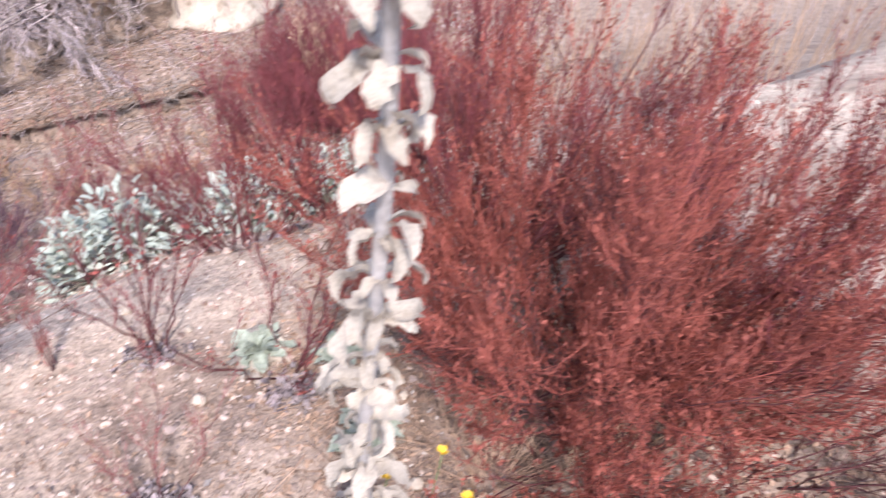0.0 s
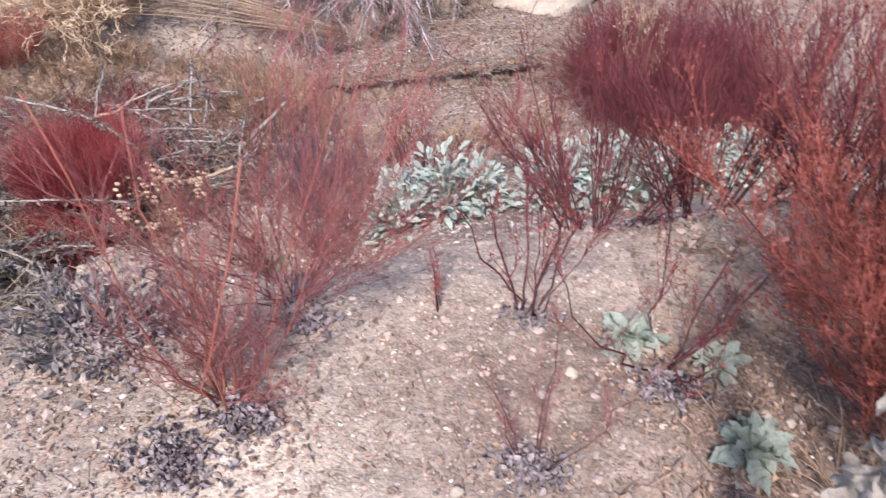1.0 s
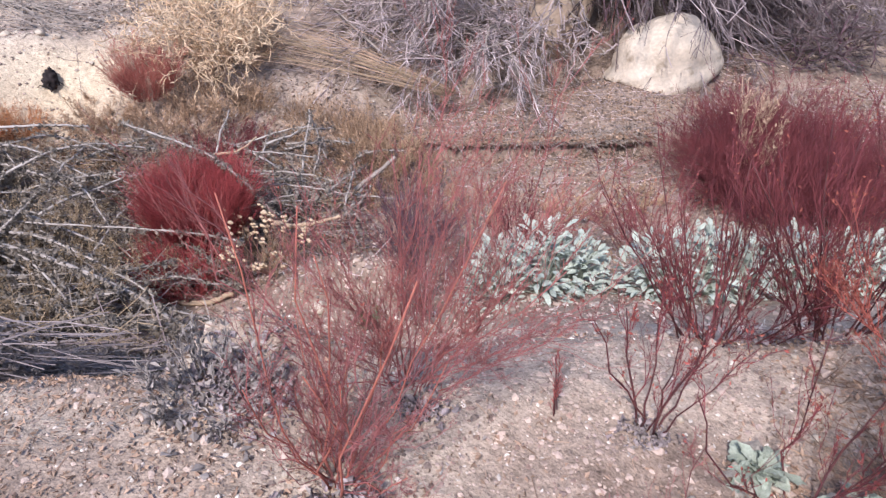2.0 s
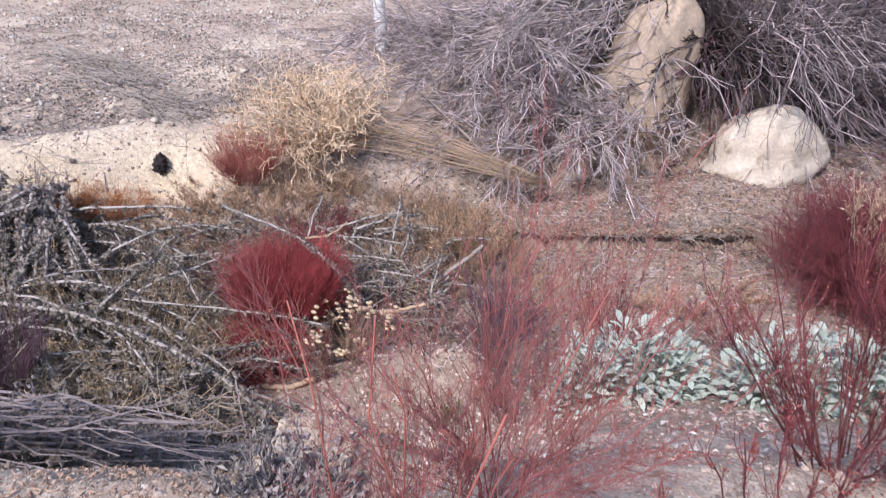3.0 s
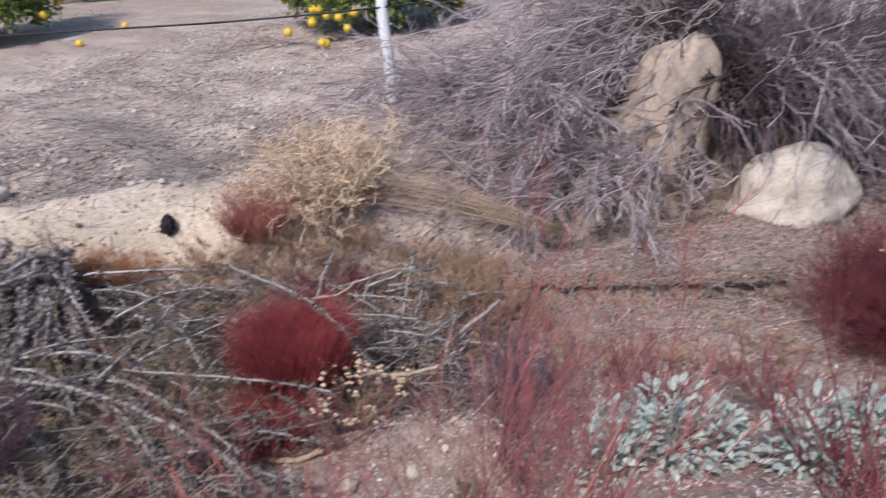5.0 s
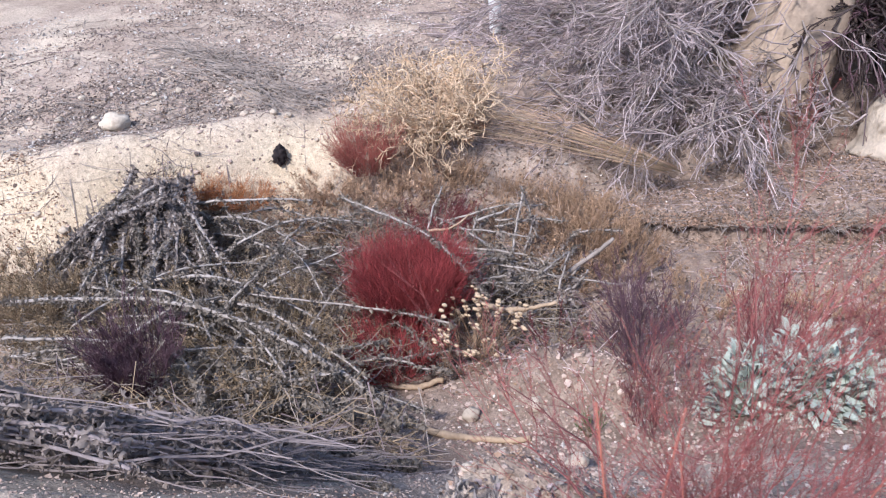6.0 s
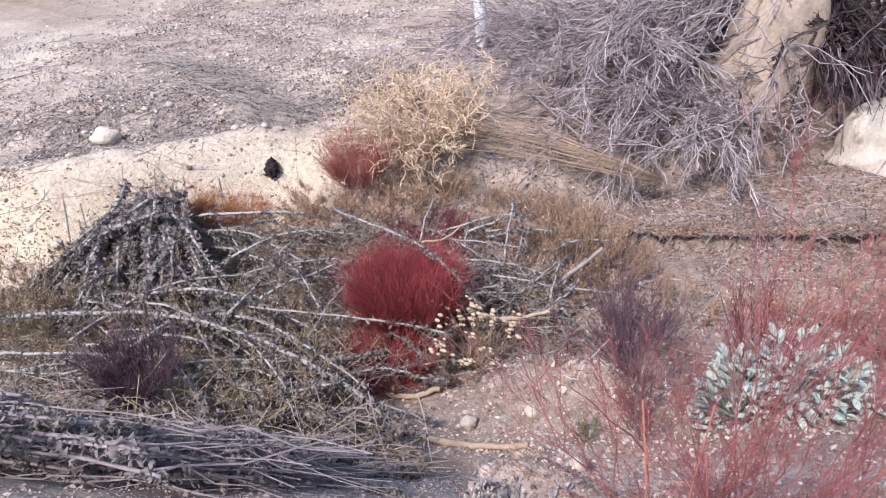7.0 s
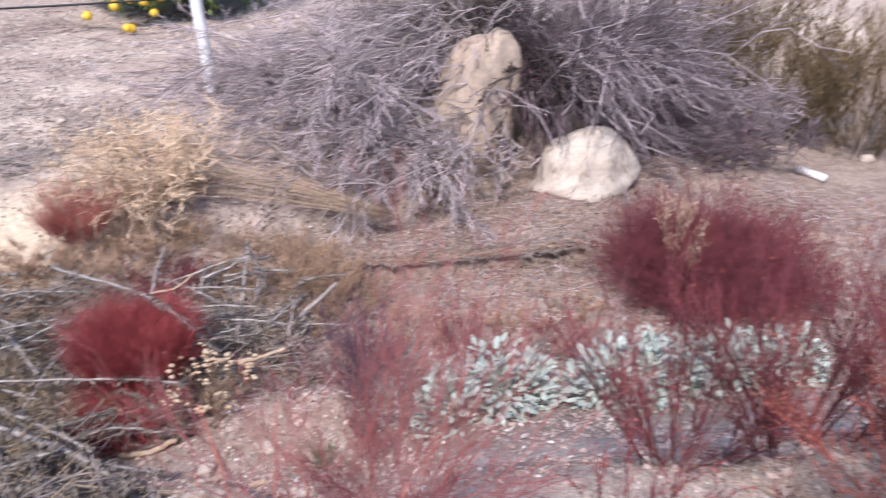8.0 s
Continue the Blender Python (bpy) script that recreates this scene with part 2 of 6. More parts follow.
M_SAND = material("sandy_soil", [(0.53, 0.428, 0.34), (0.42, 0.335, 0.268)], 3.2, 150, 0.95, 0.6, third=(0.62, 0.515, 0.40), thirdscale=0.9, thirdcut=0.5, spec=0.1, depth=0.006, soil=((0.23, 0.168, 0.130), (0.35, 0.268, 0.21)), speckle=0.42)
M_SOIL = material("brown_soil", [(0.26, 0.195, 0.15), (0.19, 0.14, 0.11)], 7, 60, 0.95, 0.8, third=(0.33, 0.26, 0.2), thirdscale=3, spec=0.1, depth=0.02)
M_PEBBLE = material("gravel", [(0.47, 0.365, 0.295), (0.32, 0.245, 0.21)], 9, 200, 0.8, 0.2, island=1.0)
M_STONE = material("pale_stone", [(0.55, 0.47, 0.37), (0.42, 0.34, 0.27)], 5, 60, 0.85, 0.5, each=0.25, third=(0.3, 0.25, 0.21))
M_ROCK = material("tan_sandstone", [(0.50, 0.385, 0.285), (0.41, 0.315, 0.235)], 2.5, 28, 0.92, 0.6, third=(0.24, 0.19, 0.15), thirdscale=3.0, thirdcut=0.58, depth=0.015)
M_BOULDER = material("pale_sandstone", [(0.66, 0.57, 0.46), (0.55, 0.455, 0.35)], 3, 30, 0.92, 0.7, third=(0.26, 0.2, 0.14), thirdscale=7.0, thirdcut=0.6, depth=0.015)
M_LITTER = material("dry_litter", [(0.26, 0.170, 0.122), (0.39, 0.27, 0.19)], 14, 90, 0.9, 0.2, island=0.8)
M_LITTER_GREY = material("grey_litter", [(0.22, 0.192, 0.178), (0.35, 0.305, 0.275)], 14, 90, 0.9, 0.2, island=0.8)
M_LITTER_DARK = material("dark_litter", [(0.16, 0.125, 0.105), (0.27, 0.21, 0.175)], 14, 90, 0.9, 0.2, island=0.9)
M_RED = material("red_twig", [(0.40, 0.105, 0.090), (0.29, 0.072, 0.068)], 8, 90, 0.6, 0.15, island=0.5, spec=0.3)
M_REDORANGE = material("orange_red_stem", [(0.42, 0.145, 0.100), (0.31, 0.095, 0.074)], 8, 90, 0.6, 0.2, island=0.4)
M_REDLEAF = material("red_leaflet", [(0.46, 0.135, 0.10), (0.32, 0.090, 0.078)], 12, 90, 0.7, 0.1, island=0.8, trans=0.3)
M_CRIMSON = material("crimson_twig", [(0.43, 0.085, 0.084), (0.27, 0.054, 0.056)], 8, 90, 0.6, 0.15, island=1.0)
M_MAROON = material("maroon_twig", [(0.24, 0.062, 0.066), (0.16, 0.046, 0.054)], 8, 90, 0.65, 0.15, island=0.5)
M_MAROONSTEM = material("dark_maroon_stem", [(0.13, 0.045, 0.042), (0.08, 0.032, 0.035)], 10, 90, 0.7, 0.2, island=0.3)
M_PURPLE = material("purple_grey_twig", [(0.17, 0.095, 0.115), (0.12, 0.07, 0.085)], 8, 90, 0.75, 0.15, island=0.5)
M_GREY = material("weathered_grey_twig", [(0.55, 0.452, 0.432), (0.35, 0.284, 0.277)], 5, 80, 0.85, 0.2, island=1.0)
M_GREYDARK = material("dark_grey_twig", [(0.26, 0.203, 0.20), (0.14, 0.11, 0.11)], 5, 80, 0.85, 0.2, island=0.6)
M_GREYWOOD = material("weathered_wood", [(0.36, 0.305, 0.26), (0.24, 0.20, 0.172)], 7, 70, 0.85, 0.5, island=0.3)
M_TANWOOD = material("bare_tan_wood", [(0.47, 0.35, 0.24), (0.36, 0.26, 0.17)], 7, 60, 0.8, 0.4, island=0.3)
M_STALK = material("dead_stalk", [(0.44, 0.39, 0.35), (0.29, 0.255, 0.23)], 9, 80, 0.9, 0.4, island=0.3, each=0.2)
M_HUSK = material("shrivelled_leaf", [(0.35, 0.302, 0.25), (0.215, 0.184, 0.152)], 14, 80, 0.95, 0.3, island=0.3, each=0.2, trans=0.3)
M_STACK = material("cut_stalk", [(0.36, 0.302, 0.29), (0.21, 0.175, 0.17)], 9, 80, 0.9, 0.4, island=0.4, each=0.5)
M_HUMP = material("dark_shrivelled_leaf", [(0.34, 0.285, 0.25), (0.22, 0.185, 0.165)], 14, 80, 0.95, 0.3, island=0.4, each=0.3, trans=0.3)
M_DARKLEAF = material("dark_curled_leaf", [(0.21, 0.168, 0.172), (0.36, 0.305, 0.295)], 14, 80, 0.9, 0.3, island=0.8)
M_GOLDWEED = material("golden_dry_weed", [(0.50, 0.335, 0.212), (0.34, 0.225, 0.148)], 8, 60, 0.85, 0.15, island=0.6)
M_OLIVE = material("olive_straw", [(0.39, 0.29, 0.185), (0.26, 0.195, 0.125)], 8, 60, 0.85, 0.15, island=0.6)
M_PINKTWIG = material("pink_red_twig", [(0.38, 0.134, 0.118), (0.27, 0.088, 0.084)], 8, 90, 0.65, 0.15, island=0.5)
M_DULLRED = material("dull_red_twig", [(0.33, 0.120, 0.112), (0.24, 0.085, 0.085)], 8, 90, 0.7, 0.15, island=0.5)
M_RUSTTWIG = material("rust_brown_twig", [(0.42, 0.120, 0.089), (0.28, 0.080, 0.063)], 8, 90, 0.7, 0.15, island=0.6)
M_PLUMTWIG = material("plum_red_twig", [(0.28, 0.108, 0.108), (0.19, 0.075, 0.082)], 8, 90, 0.7, 0.15, island=0.5)
M_RUSTLEAF = material("rust_leaflet", [(0.37, 0.115, 0.082), (0.24, 0.076, 0.058)], 12, 90, 0.75, 0.1, island=0.9, trans=0.25)
M_CHIP = material("white_chip", [(0.72, 0.66, 0.58), (0.58, 0.50, 0.43)], 9, 200, 0.75, 0.2, island=0.5)
M_DARKPEB = material("dark_pebble", [(0.34, 0.225, 0.175), (0.20, 0.145, 0.125)], 9, 200, 0.75, 0.2, island=0.8)
M_STRAW = material("straw", [(0.57, 0.395, 0.275), (0.40, 0.275, 0.19)], 8, 60, 0.8, 0.15, island=0.5)
M_PALESTRAW = material("pale_straw", [(0.80, 0.60, 0.40), (0.62, 0.45, 0.30)], 8, 60, 0.8, 0.15, island=0.5)
M_BLEACHED = material("bleached_leaf", [(0.66, 0.60, 0.54), (0.5, 0.45, 0.40)], 14, 90, 0.9, 0.2, island=0.5)
M_BROWNSTRAW = material("brown_straw", [(0.34, 0.22, 0.138), (0.23, 0.150, 0.098)], 8, 60, 0.85, 0.15, island=0.6)
M_OCHRE = material("ochre_green_twig", [(0.215, 0.145, 0.075), (0.12, 0.092, 0.05)], 5, 60, 0.85, 0.1, island=0.6)
M_MULLEIN = material("woolly_leaf", [(0.44, 0.475, 0.385), (0.31, 0.355, 0.275)], 12, 160, 0.95, 0.4, each=0.35, spec=0.1, trans=0.12)
M_PALELEAF = material("silver_woolly_leaf", [(0.55, 0.59, 0.51), (0.38, 0.435, 0.36)], 12, 160, 0.95, 0.4, each=0.45, spec=0.1, trans=0.12)
M_DRYLEAF = material("pale_dry_leaf", [(0.62, 0.55, 0.46), (0.46, 0.40, 0.33)], 18, 130, 0.95, 0.5, each=0.25, trans=0.2, spec=0.1)
M_DRYSTEM = material("woolly_dry_stem", [(0.38, 0.35, 0.33), (0.27, 0.25, 0.24)], 20, 120, 0.95, 0.5)
M_YELLOW = material("yellow_petal", [(0.75, 0.50, 0.05), (0.62, 0.38, 0.04)], 30, 90, 0.7, 0.1)
M_CITRUS = material("citrus_leaf", [(0.085, 0.145, 0.032), (0.25, 0.275, 0.075)], 5, 40, 0.42, 0.1, island=0.8, spec=0.5, trans=0.25)
M_BARK = material("bark", [(0.16, 0.12, 0.09), (0.1, 0.08, 0.06)], 9, 60, 0.9, 0.6)
M_FRUIT = material("citrus_rind", [(0.78, 0.52, 0.04), (0.70, 0.44, 0.03)], 4, 180, 0.42, 0.15, each=0.2, spec=0.5)
M_WHITE = material("chipped_white_paint", [(0.80, 0.79, 0.76), (0.70, 0.68, 0.65)], 9, 80, 0.6, 0.2, third=(0.34, 0.29, 0.25), thirdscale=14, thirdcut=0.62)
M_BLACK = material("black_hose", [(0.02, 0.02, 0.022), (0.03, 0.028, 0.027)], 9, 80, 0.5, 0.1)
M_WEED = material("green_weed", [(0.10, 0.15, 0.06), (0.16, 0.19, 0.09)], 9, 80, 0.85, 0.1, island=0.5)
M_POM = material("dry_flower_head", [(0.66, 0.51, 0.35), (0.50, 0.37, 0.24)], 30, 150, 0.95, 0.5, each=0.3)
M_CHAR = material("charred_wood", [(0.02, 0.016, 0.016), (0.04, 0.03, 0.03)], 20, 90, 0.95, 0.6)
M_RUSTSTRAW = material("rust_orange_straw", [(0.56, 0.27, 0.13), (0.42, 0.185, 0.09)], 8, 60, 0.85, 0.15, island=0.6)
M_RUSTGREY = material("faded_rust_twig", [(0.46, 0.150, 0.115), (0.33, 0.105, 0.085)], 8, 90, 0.75, 0.15, island=0.7)
# dark roots of the rock's crown; also stands in for the hollow's shade
M_ROOT_SHADE = material("dark_root_and_shade", [(0.085, 0.062, 0.055), (0.05, 0.037, 0.035)], 9, 60, 0.9, 0.4, island=0.6)
M_PIPE = material("white_plastic", [(0.75, 0.74, 0.72), (0.66, 0.64, 0.62)], 9, 60, 0.4, 0.05)

# ---------------------------------------------------------------- ground


def axis(lo, hi, step):
    core = np.arange(lo, hi, step)
    grow = np.cumsum(step * 1.16 ** np.arange(1, 68))
    return np.concatenate([(lo - grow)[::-1], core, core[-1] + grow])


gx, gy = axis(-8.5, 2.0, 0.032), axis(-0.4, 8.8, 0.032)
X, Y = np.meshgrid(gx, gy)
gi = np.arange(X.size).reshape(X.shape)
gf = np.stack([gi[:-1, :-1], gi[:-1, 1:], gi[1:, 1:], gi[1:, :-1]], -1).reshape(-1, 4)
ground = new("ground", Geo().add(np.stack([X, Y, height(X, Y)], -1), gf).mesh("ground", M_SAND, True))
gs, gu = along(X, Y)
gd = gs - (3.5 + 0.5 * (np.clip(gu, -3.0, 12) + 1.8))
floor_ = smooth(gs, 0.9, 1.7) * (1 - smooth(gd, 0.2, 0.7))
orch = smooth(gd, 0.75, 1.15)
streak = vnoise(X * 1.1 + Y * 0.4, Y * 2.6 - X * 0.8, 61) * 0.6 + vnoise(X * 4, Y * 6, 62) * 0.4
soil = floor_ * (0.85 + 0.5 * (streak - 0.5)) + orch * (smooth(streak, 0.40, 0.62) * 0.36 + 0.25 * smooth(gd, 3.0, 7.0)) + (1 - floor_ - orch).clip(0, 1) * smooth(streak, 0.35, 0.75) * 0.8
near_lip = np.exp(-((gd - 0.5) / 0.36) ** 2) * (1 - smooth(gu, -1.4, -0.9))
# darker ground under the large shrub: its litter, and its shade put into the colour
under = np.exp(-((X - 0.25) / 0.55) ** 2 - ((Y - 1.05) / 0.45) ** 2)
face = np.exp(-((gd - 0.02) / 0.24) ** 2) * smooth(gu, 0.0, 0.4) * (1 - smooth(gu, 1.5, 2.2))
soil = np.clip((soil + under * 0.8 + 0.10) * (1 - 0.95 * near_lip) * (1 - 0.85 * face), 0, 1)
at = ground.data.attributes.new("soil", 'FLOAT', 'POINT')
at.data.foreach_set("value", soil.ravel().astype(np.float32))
dune = np.exp(-((gd - 0.45) / 0.40) ** 2) * (1 - smooth(gu, -1.0, -0.3)) * (0.75 + 0.5 * (vnoise(X * 3, Y * 3, 64) - 0.5))
at = ground.data.attributes.new("dune", 'FLOAT', 'POINT')
at.data.foreach_set("value", np.clip(dune, 0, 1).ravel().astype(np.float32))
tagged(ground, "pale sandy soil with an eroded dry wash", "ground", kind="structure")


def scatter(n, x0, x1, y0, y1, keep=None):
    x, y = rng.uniform(x0, x1, n), rng.uniform(y0, y1, n)
    if keep is not None:
        k = rng.random(n) < keep(x, y)
        x, y = x[k], y[k]
    return np.stack([x, y, height(x, y)], -1)


def patchy(sc, lo, hi, seed):
    return lambda x, y: smooth(vnoise(x * sc, y * sc, seed) * 0.6 + vnoise(x * sc * 3, y * sc * 3, seed + 1) * 0.4, lo, hi)


# gravel on the bench, in drifts
p = scatter(30000, -2.7, 0.9, 0.1, 2.4, patchy(2.2, 0.15, 0.7, 21))
size = np.clip(rng.lognormal(-5.75, 0.5, len(p)), 0.0016, 0.012)
g = lumps(Geo(), p + np.array([0, 0, 0.0]), size)
p = scatter(3200, -2.5, 0.8, 0.2, 2.0, patchy(2.6, 0.2, 0.7, 25))
lumps(g, p, np.clip(rng.lognormal(-5.3, 0.4, len(p)), 0.003, 0.010))
for mat_, n_, label_ in ((M_CHIP, 2400, "white stone chips strewn over sandy soil"), (M_DARKPEB, 4200, "dark pebbles strewn over sandy soil")):
    p = scatter(n_, -2.5, 0.8, 0.2, 2.0, patchy(2.4, 0.2, 0.65, 27))
    tagged(new("gravel", lumps(Geo(), p, np.clip(rng.lognormal(-5.75, 0.45, len(p)), 0.0016, 0.008)).mesh("gravel", mat_)), label_, "gravel", kind="stuff")
tagged(new("gravel", g.mesh("gravel", M_PEBBLE)), "loose brown gravel strewn over sandy soil", "gravel", kind="stuff")
p = scatter(30000, -8.5, 1.5, 1.5, 9.0, patchy(1.1, 0.2, 0.65, 31))
size = np.clip(rng.lognormal(-4.9, 0.5, len(p)), 0.003, 0.03)
tagged(new("rubble", lumps(Geo(), p, size).mesh("rubble", M_PEBBLE)), "small stones strewn through the dry wash", "gravel", kind="stuff")

for mat_, n_, big, label_ in ((M_PEBBLE, 9000, 0.0, "brown gravel on the slope below the bench"), (M_CHIP, 800, -0.2, "white stone chips on the slope below the bench"), (M_DARKPEB, 2500, 0.0, "dark pebbles on the slope below the bench")):
    p = scatter(n_, -3.4, -0.2, 1.3, 3.1, lambda x, y: smooth(along(x, y)[0], 0.3, 0.6) * patchy(1.8, 0.2, 0.6, 29)(x, y) * smooth(x, -3.4, -2.9))
    tagged(new("gravel", lumps(Geo(), p, np.clip(rng.lognormal(-5.0 + big, 0.5, len(p)), 0.003, 0.02)).mesh("gravel", mat_)), label_, "gravel", kind="stuff")


def lay_flecks(name, p, mat_, lo, hi, label, tilt=0.35):
    n = len(p)
    way = np.stack([rng.normal(size=n), rng.normal(size=n), np.abs(rng.normal(0, tilt, n))], -1)
    L = rng.uniform(lo, hi, n)
    g = flecks(Geo(), p + np.array([0, 0, 0.004]), way, L, L * rng.uniform(0.3, 0.7, n))
    return tagged(new(name, g.mesh(name, mat_)), label, "litter", kind="stuff")


def lay_sticks(name, p, mat_, lo, hi, r, label, lift=0.12, heading=None, category="twigs"):
    n = len(p)
    a = rng.uniform(0, 6.28, n) if heading is None else rng.normal(heading[0], heading[1], n)
    L = rng.uniform(lo, hi, n)
    way = np.stack([np.cos(a), np.sin(a), rng.normal(0, lift, n)], -1)
    t = np.linspace(-0.5, 0.5, 5)
    q = p[:, None] + way[:, None] * (t[None] * L[:, None])[..., None]
    q[..., :] += rng.normal(0, 0.017, q.shape) * L[:, None, None]
    q[..., 2] = np.maximum(q[..., 2], height(q[..., 0], q[..., 1]) + r)
    rad = rng.uniform(0.5, 1.2, n)[:, None] * r * np.linspace(1.2, 0.6, 5)[None]
    return tagged(new(name, tubes(Geo(), q, rad).mesh(name, mat_)), label, category, kind="stuff")


lay_flecks("leaf_litter", scatter(24000, -2.2, 0.9, 0.3, 2.2, patchy(1.6, 0.40, 0.75, 41)), M_LITTER, 0.006, 0.020, "dry brown leaf litter in drifts")
lay_flecks("leaf_litter", scatter(26000, -2.0, 0.8, 0.3, 1.9, patchy(2.3, 0.40, 0.75, 49)), M_LITTER_DARK, 0.003, 0.009, "dark grit and leaf crumbs on sand", 0.3)
lay_flecks("leaf_litter", scatter(9000, -0.75, 0.15, 0.62, 1.35, lambda x, y: np.exp(-((x + 0.27) / 0.22) ** 2 - ((y - 1.02) / 0.20) ** 2) * patchy(3.5, 0.25, 0.65, 51)(x, y)), M_LITTER, 0.006, 0.016, "brown leaf litter among the leaf rosettes", 0.5)
lay_flecks("leaf_litter", scatter(1200, -1.8, 0.6, 0.4, 1.6, patchy(2.0, 0.55, 0.8, 47)), M_LITTER_GREY, 0.010, 0.028, "curled grey dead leaves on sand")
lay_flecks("leaf_litter", scatter(9000, -9, -4.5, 1.5, 9.0, lambda x, y: patchy(0.9, 0.35, 0.7, 43)(x, y)), M_LITTER_GREY, 0.012, 0.035, "grey leaf litter on the orchard edge")
lay_flecks("leaf_litter", scatter(16000, -20, -5, 5, 20, patchy(0.6, 0.4, 0.7, 44)), M_LITTER_GREY, 0.02, 0.06, "fallen leaves under the citrus trees")
lay_sticks("fallen_twigs", scatter(500, -11, -5.5, 1.5, 6.0, patchy(0.8, 0.5, 0.8, 45)), M_GREYWOOD, 0.1, 0.6, 0.004, "weathered twigs lying on bare soil")
lay_sticks("fallen_twigs", scatter(350, -2.0, 0.8, 0.3, 1.9), M_LITTER, 0.03, 0.12, 0.0012, "thin dry twigs on gravel")


# ---------------------------------------------------------------- shrubs
def stems_main(n, h, spread, foot, bend, lean=(0, 0), k=7, wob=0.03, low=0.55):
    az = rng.uniform(0, 2 * np.pi, n)
    tilt = spread * np.sqrt(rng.random(n))
    way = np.stack([np.sin(tilt) * np.cos(az) + lean[0], np.sin(tilt) * np.sin(az) + lean[1], np.cos(tilt)], -1)
    L = h * rng.uniform(low, 1.08, n)
    t = np.linspace(0, 1, k)
    base = np.stack([np.cos(az), np.sin(az), np.zeros(n)], -1) * (foot * np.sqrt(rng.random(n)))[:, None]
    p = base[:, None] + way[:, None] * (t[None] * L[:, None])[..., None]
    p[..., 2] += bend * L[:, None] * (t[None] ** 2)
    d = np.cumsum(rng.normal(0, wob / k ** 0.5, (n, k, 3)), 1) * L[:, None, None]
    d[:, 0] = 0
    return p + d, L


def offshoots(p, L, n, t0, t1, frac, open_, rise, k=5, wob=0.05):
    m, kk, _ = p.shape
    i = rng.integers(0, m, n)
    t = rng.uniform(t0, t1, n)
    f = t * (kk - 1)
    j = np.minimum(f.astype(int), kk - 2)
    a, b = p[i, j], p[i, j + 1]
    start = a + (b - a) * (f - j)[:, None]
    way = unit(unit(b - a) + unit(rng.normal(size=(n, 3))) * open_ + np.array([0, 0, rise]))
    l = L[i] * frac * rng.uniform(0.45, 1.1, n) * (1.15 - 0.6 * t)
    u = np.linspace(0, 1, k)
    q = start[:, None] + way[:, None] * (u[None] * l[:, None])[..., None]
    q[..., 2] += rise * 0.25 * l[:, None] * u[None] ** 2
    d = np.cumsum(rng.normal(0, wob / k ** 0.5, (n, k, 3)), 1) * l[:, None, None]
    d[:, 0] = 0
    return q + d, l


def taper(n, k, r0, r1):
    return np.linspace(r0, r1, k)[None] * rng.uniform(0.75, 1.2, n)[:, None]


def shrub(name, x, y, h, n, label, mats, spread=0.7, foot=0.05, bend=0.1, lean=(0, 0), twigs=8, fine=5, leaf=0, r=0.0035, rise=0.25, open_=0.55, curl=0.03, group="", z=None, category="shrub", fine_r=0.0009, first=0.25, leafsize=(0.006, 0.014), low=0.55):
    """A bare shrub: stems from the foot, side twigs, fine twigs and perhaps tiny leaves."""
    ob = thing(name, x, y, label, category, group, z=(ground_z(x, y) if z is None else z) - 0.01)
    p1, L1 = stems_main(n, h, spread, foot, bend, lean, wob=curl, low=low)
    rad = taper(n, p1.shape[1], r, r * 0.45)
    if n <= 60:
        for i in range(n):
            part("stem", tubes(Geo(), p1[i:i + 1], rad[i:i + 1], 5).mesh("stem", mats[0], True), ob)
    else:
        tagged(part("stem_mass", tubes(Geo(), p1, rad, 3).mesh("stem_mass", mats[0], True), ob), kind="stuff")
    p2, L2 = offshoots(p1, L1, n * twigs, first, 0.97, 0.5, open_, rise, wob=0.04 + curl)
    g = tubes(Geo(), p2, taper(len(p2), p2.shape[1], max(r * 0.45, fine_r), fine_r * 0.9))
    tips = [p2]
    if fine:
        p3, L3 = offshoots(p2, L2, n * twigs * fine, 0.15, 0.97, 0.5, open_ * 1.1, rise, 4)
        tubes(g, p3, taper(len(p3), 4, fine_r, fine_r * 0.6))
        tips.append(p3)
    tagged(part("twig_mass", g.mesh("twig_mass", mats[1], True), ob), kind="stuff")
    if leaf:
        q = tips[-1]
        i, t = rng.integers(0, len(q), leaf), rng.integers(1, q.shape[1], leaf)
        base = q[i, t]
        way = unit(q[i, t] - q[i, t - 1]) + rng.normal(0, 0.5, (leaf, 3))
        L = rng.uniform(*leafsize, leaf)
        tagged(part("leaflet_mass", flecks(Geo(), base, way, L, L * 0.4).mesh("leaflet_mass", mats[2]), ob), kind="stuff")
    return ob


RED = [M_REDORANGE, M_RED, M_REDLEAF]
MAR = [M_MAROONSTEM, M_MAROON, M_RUSTLEAF]
NEARG = "red shrubs on the bench"
shrub("red_shrub", 0.33, 1.10, 0.68, 60, "large dense rust-red shrub rooted in sand", [M_MAROONSTEM, M_RUSTTWIG, M_RUSTLEAF], spread=0.98, foot=0.14, twigs=18, fine=8, leaf=34000, group=NEARG, lean=(0.02, 0.06), r=0.0022, curl=0.09, fine_r=0.0007, rise=0.35, open_=0.55, leafsize=(0.006, 0.013))
shrub("red_shrub", 0.30, 0.90, 0.40, 40, "low spreading rust-red shrub with fine twigs", [M_MAROONSTEM, M_RUSTTWIG, M_RUSTLEAF], spread=1.15, foot=0.12, twigs=15, fine=7, leaf=14000, group=NEARG, r=0.0020, curl=0.09, fine_r=0.0007, rise=0.3)
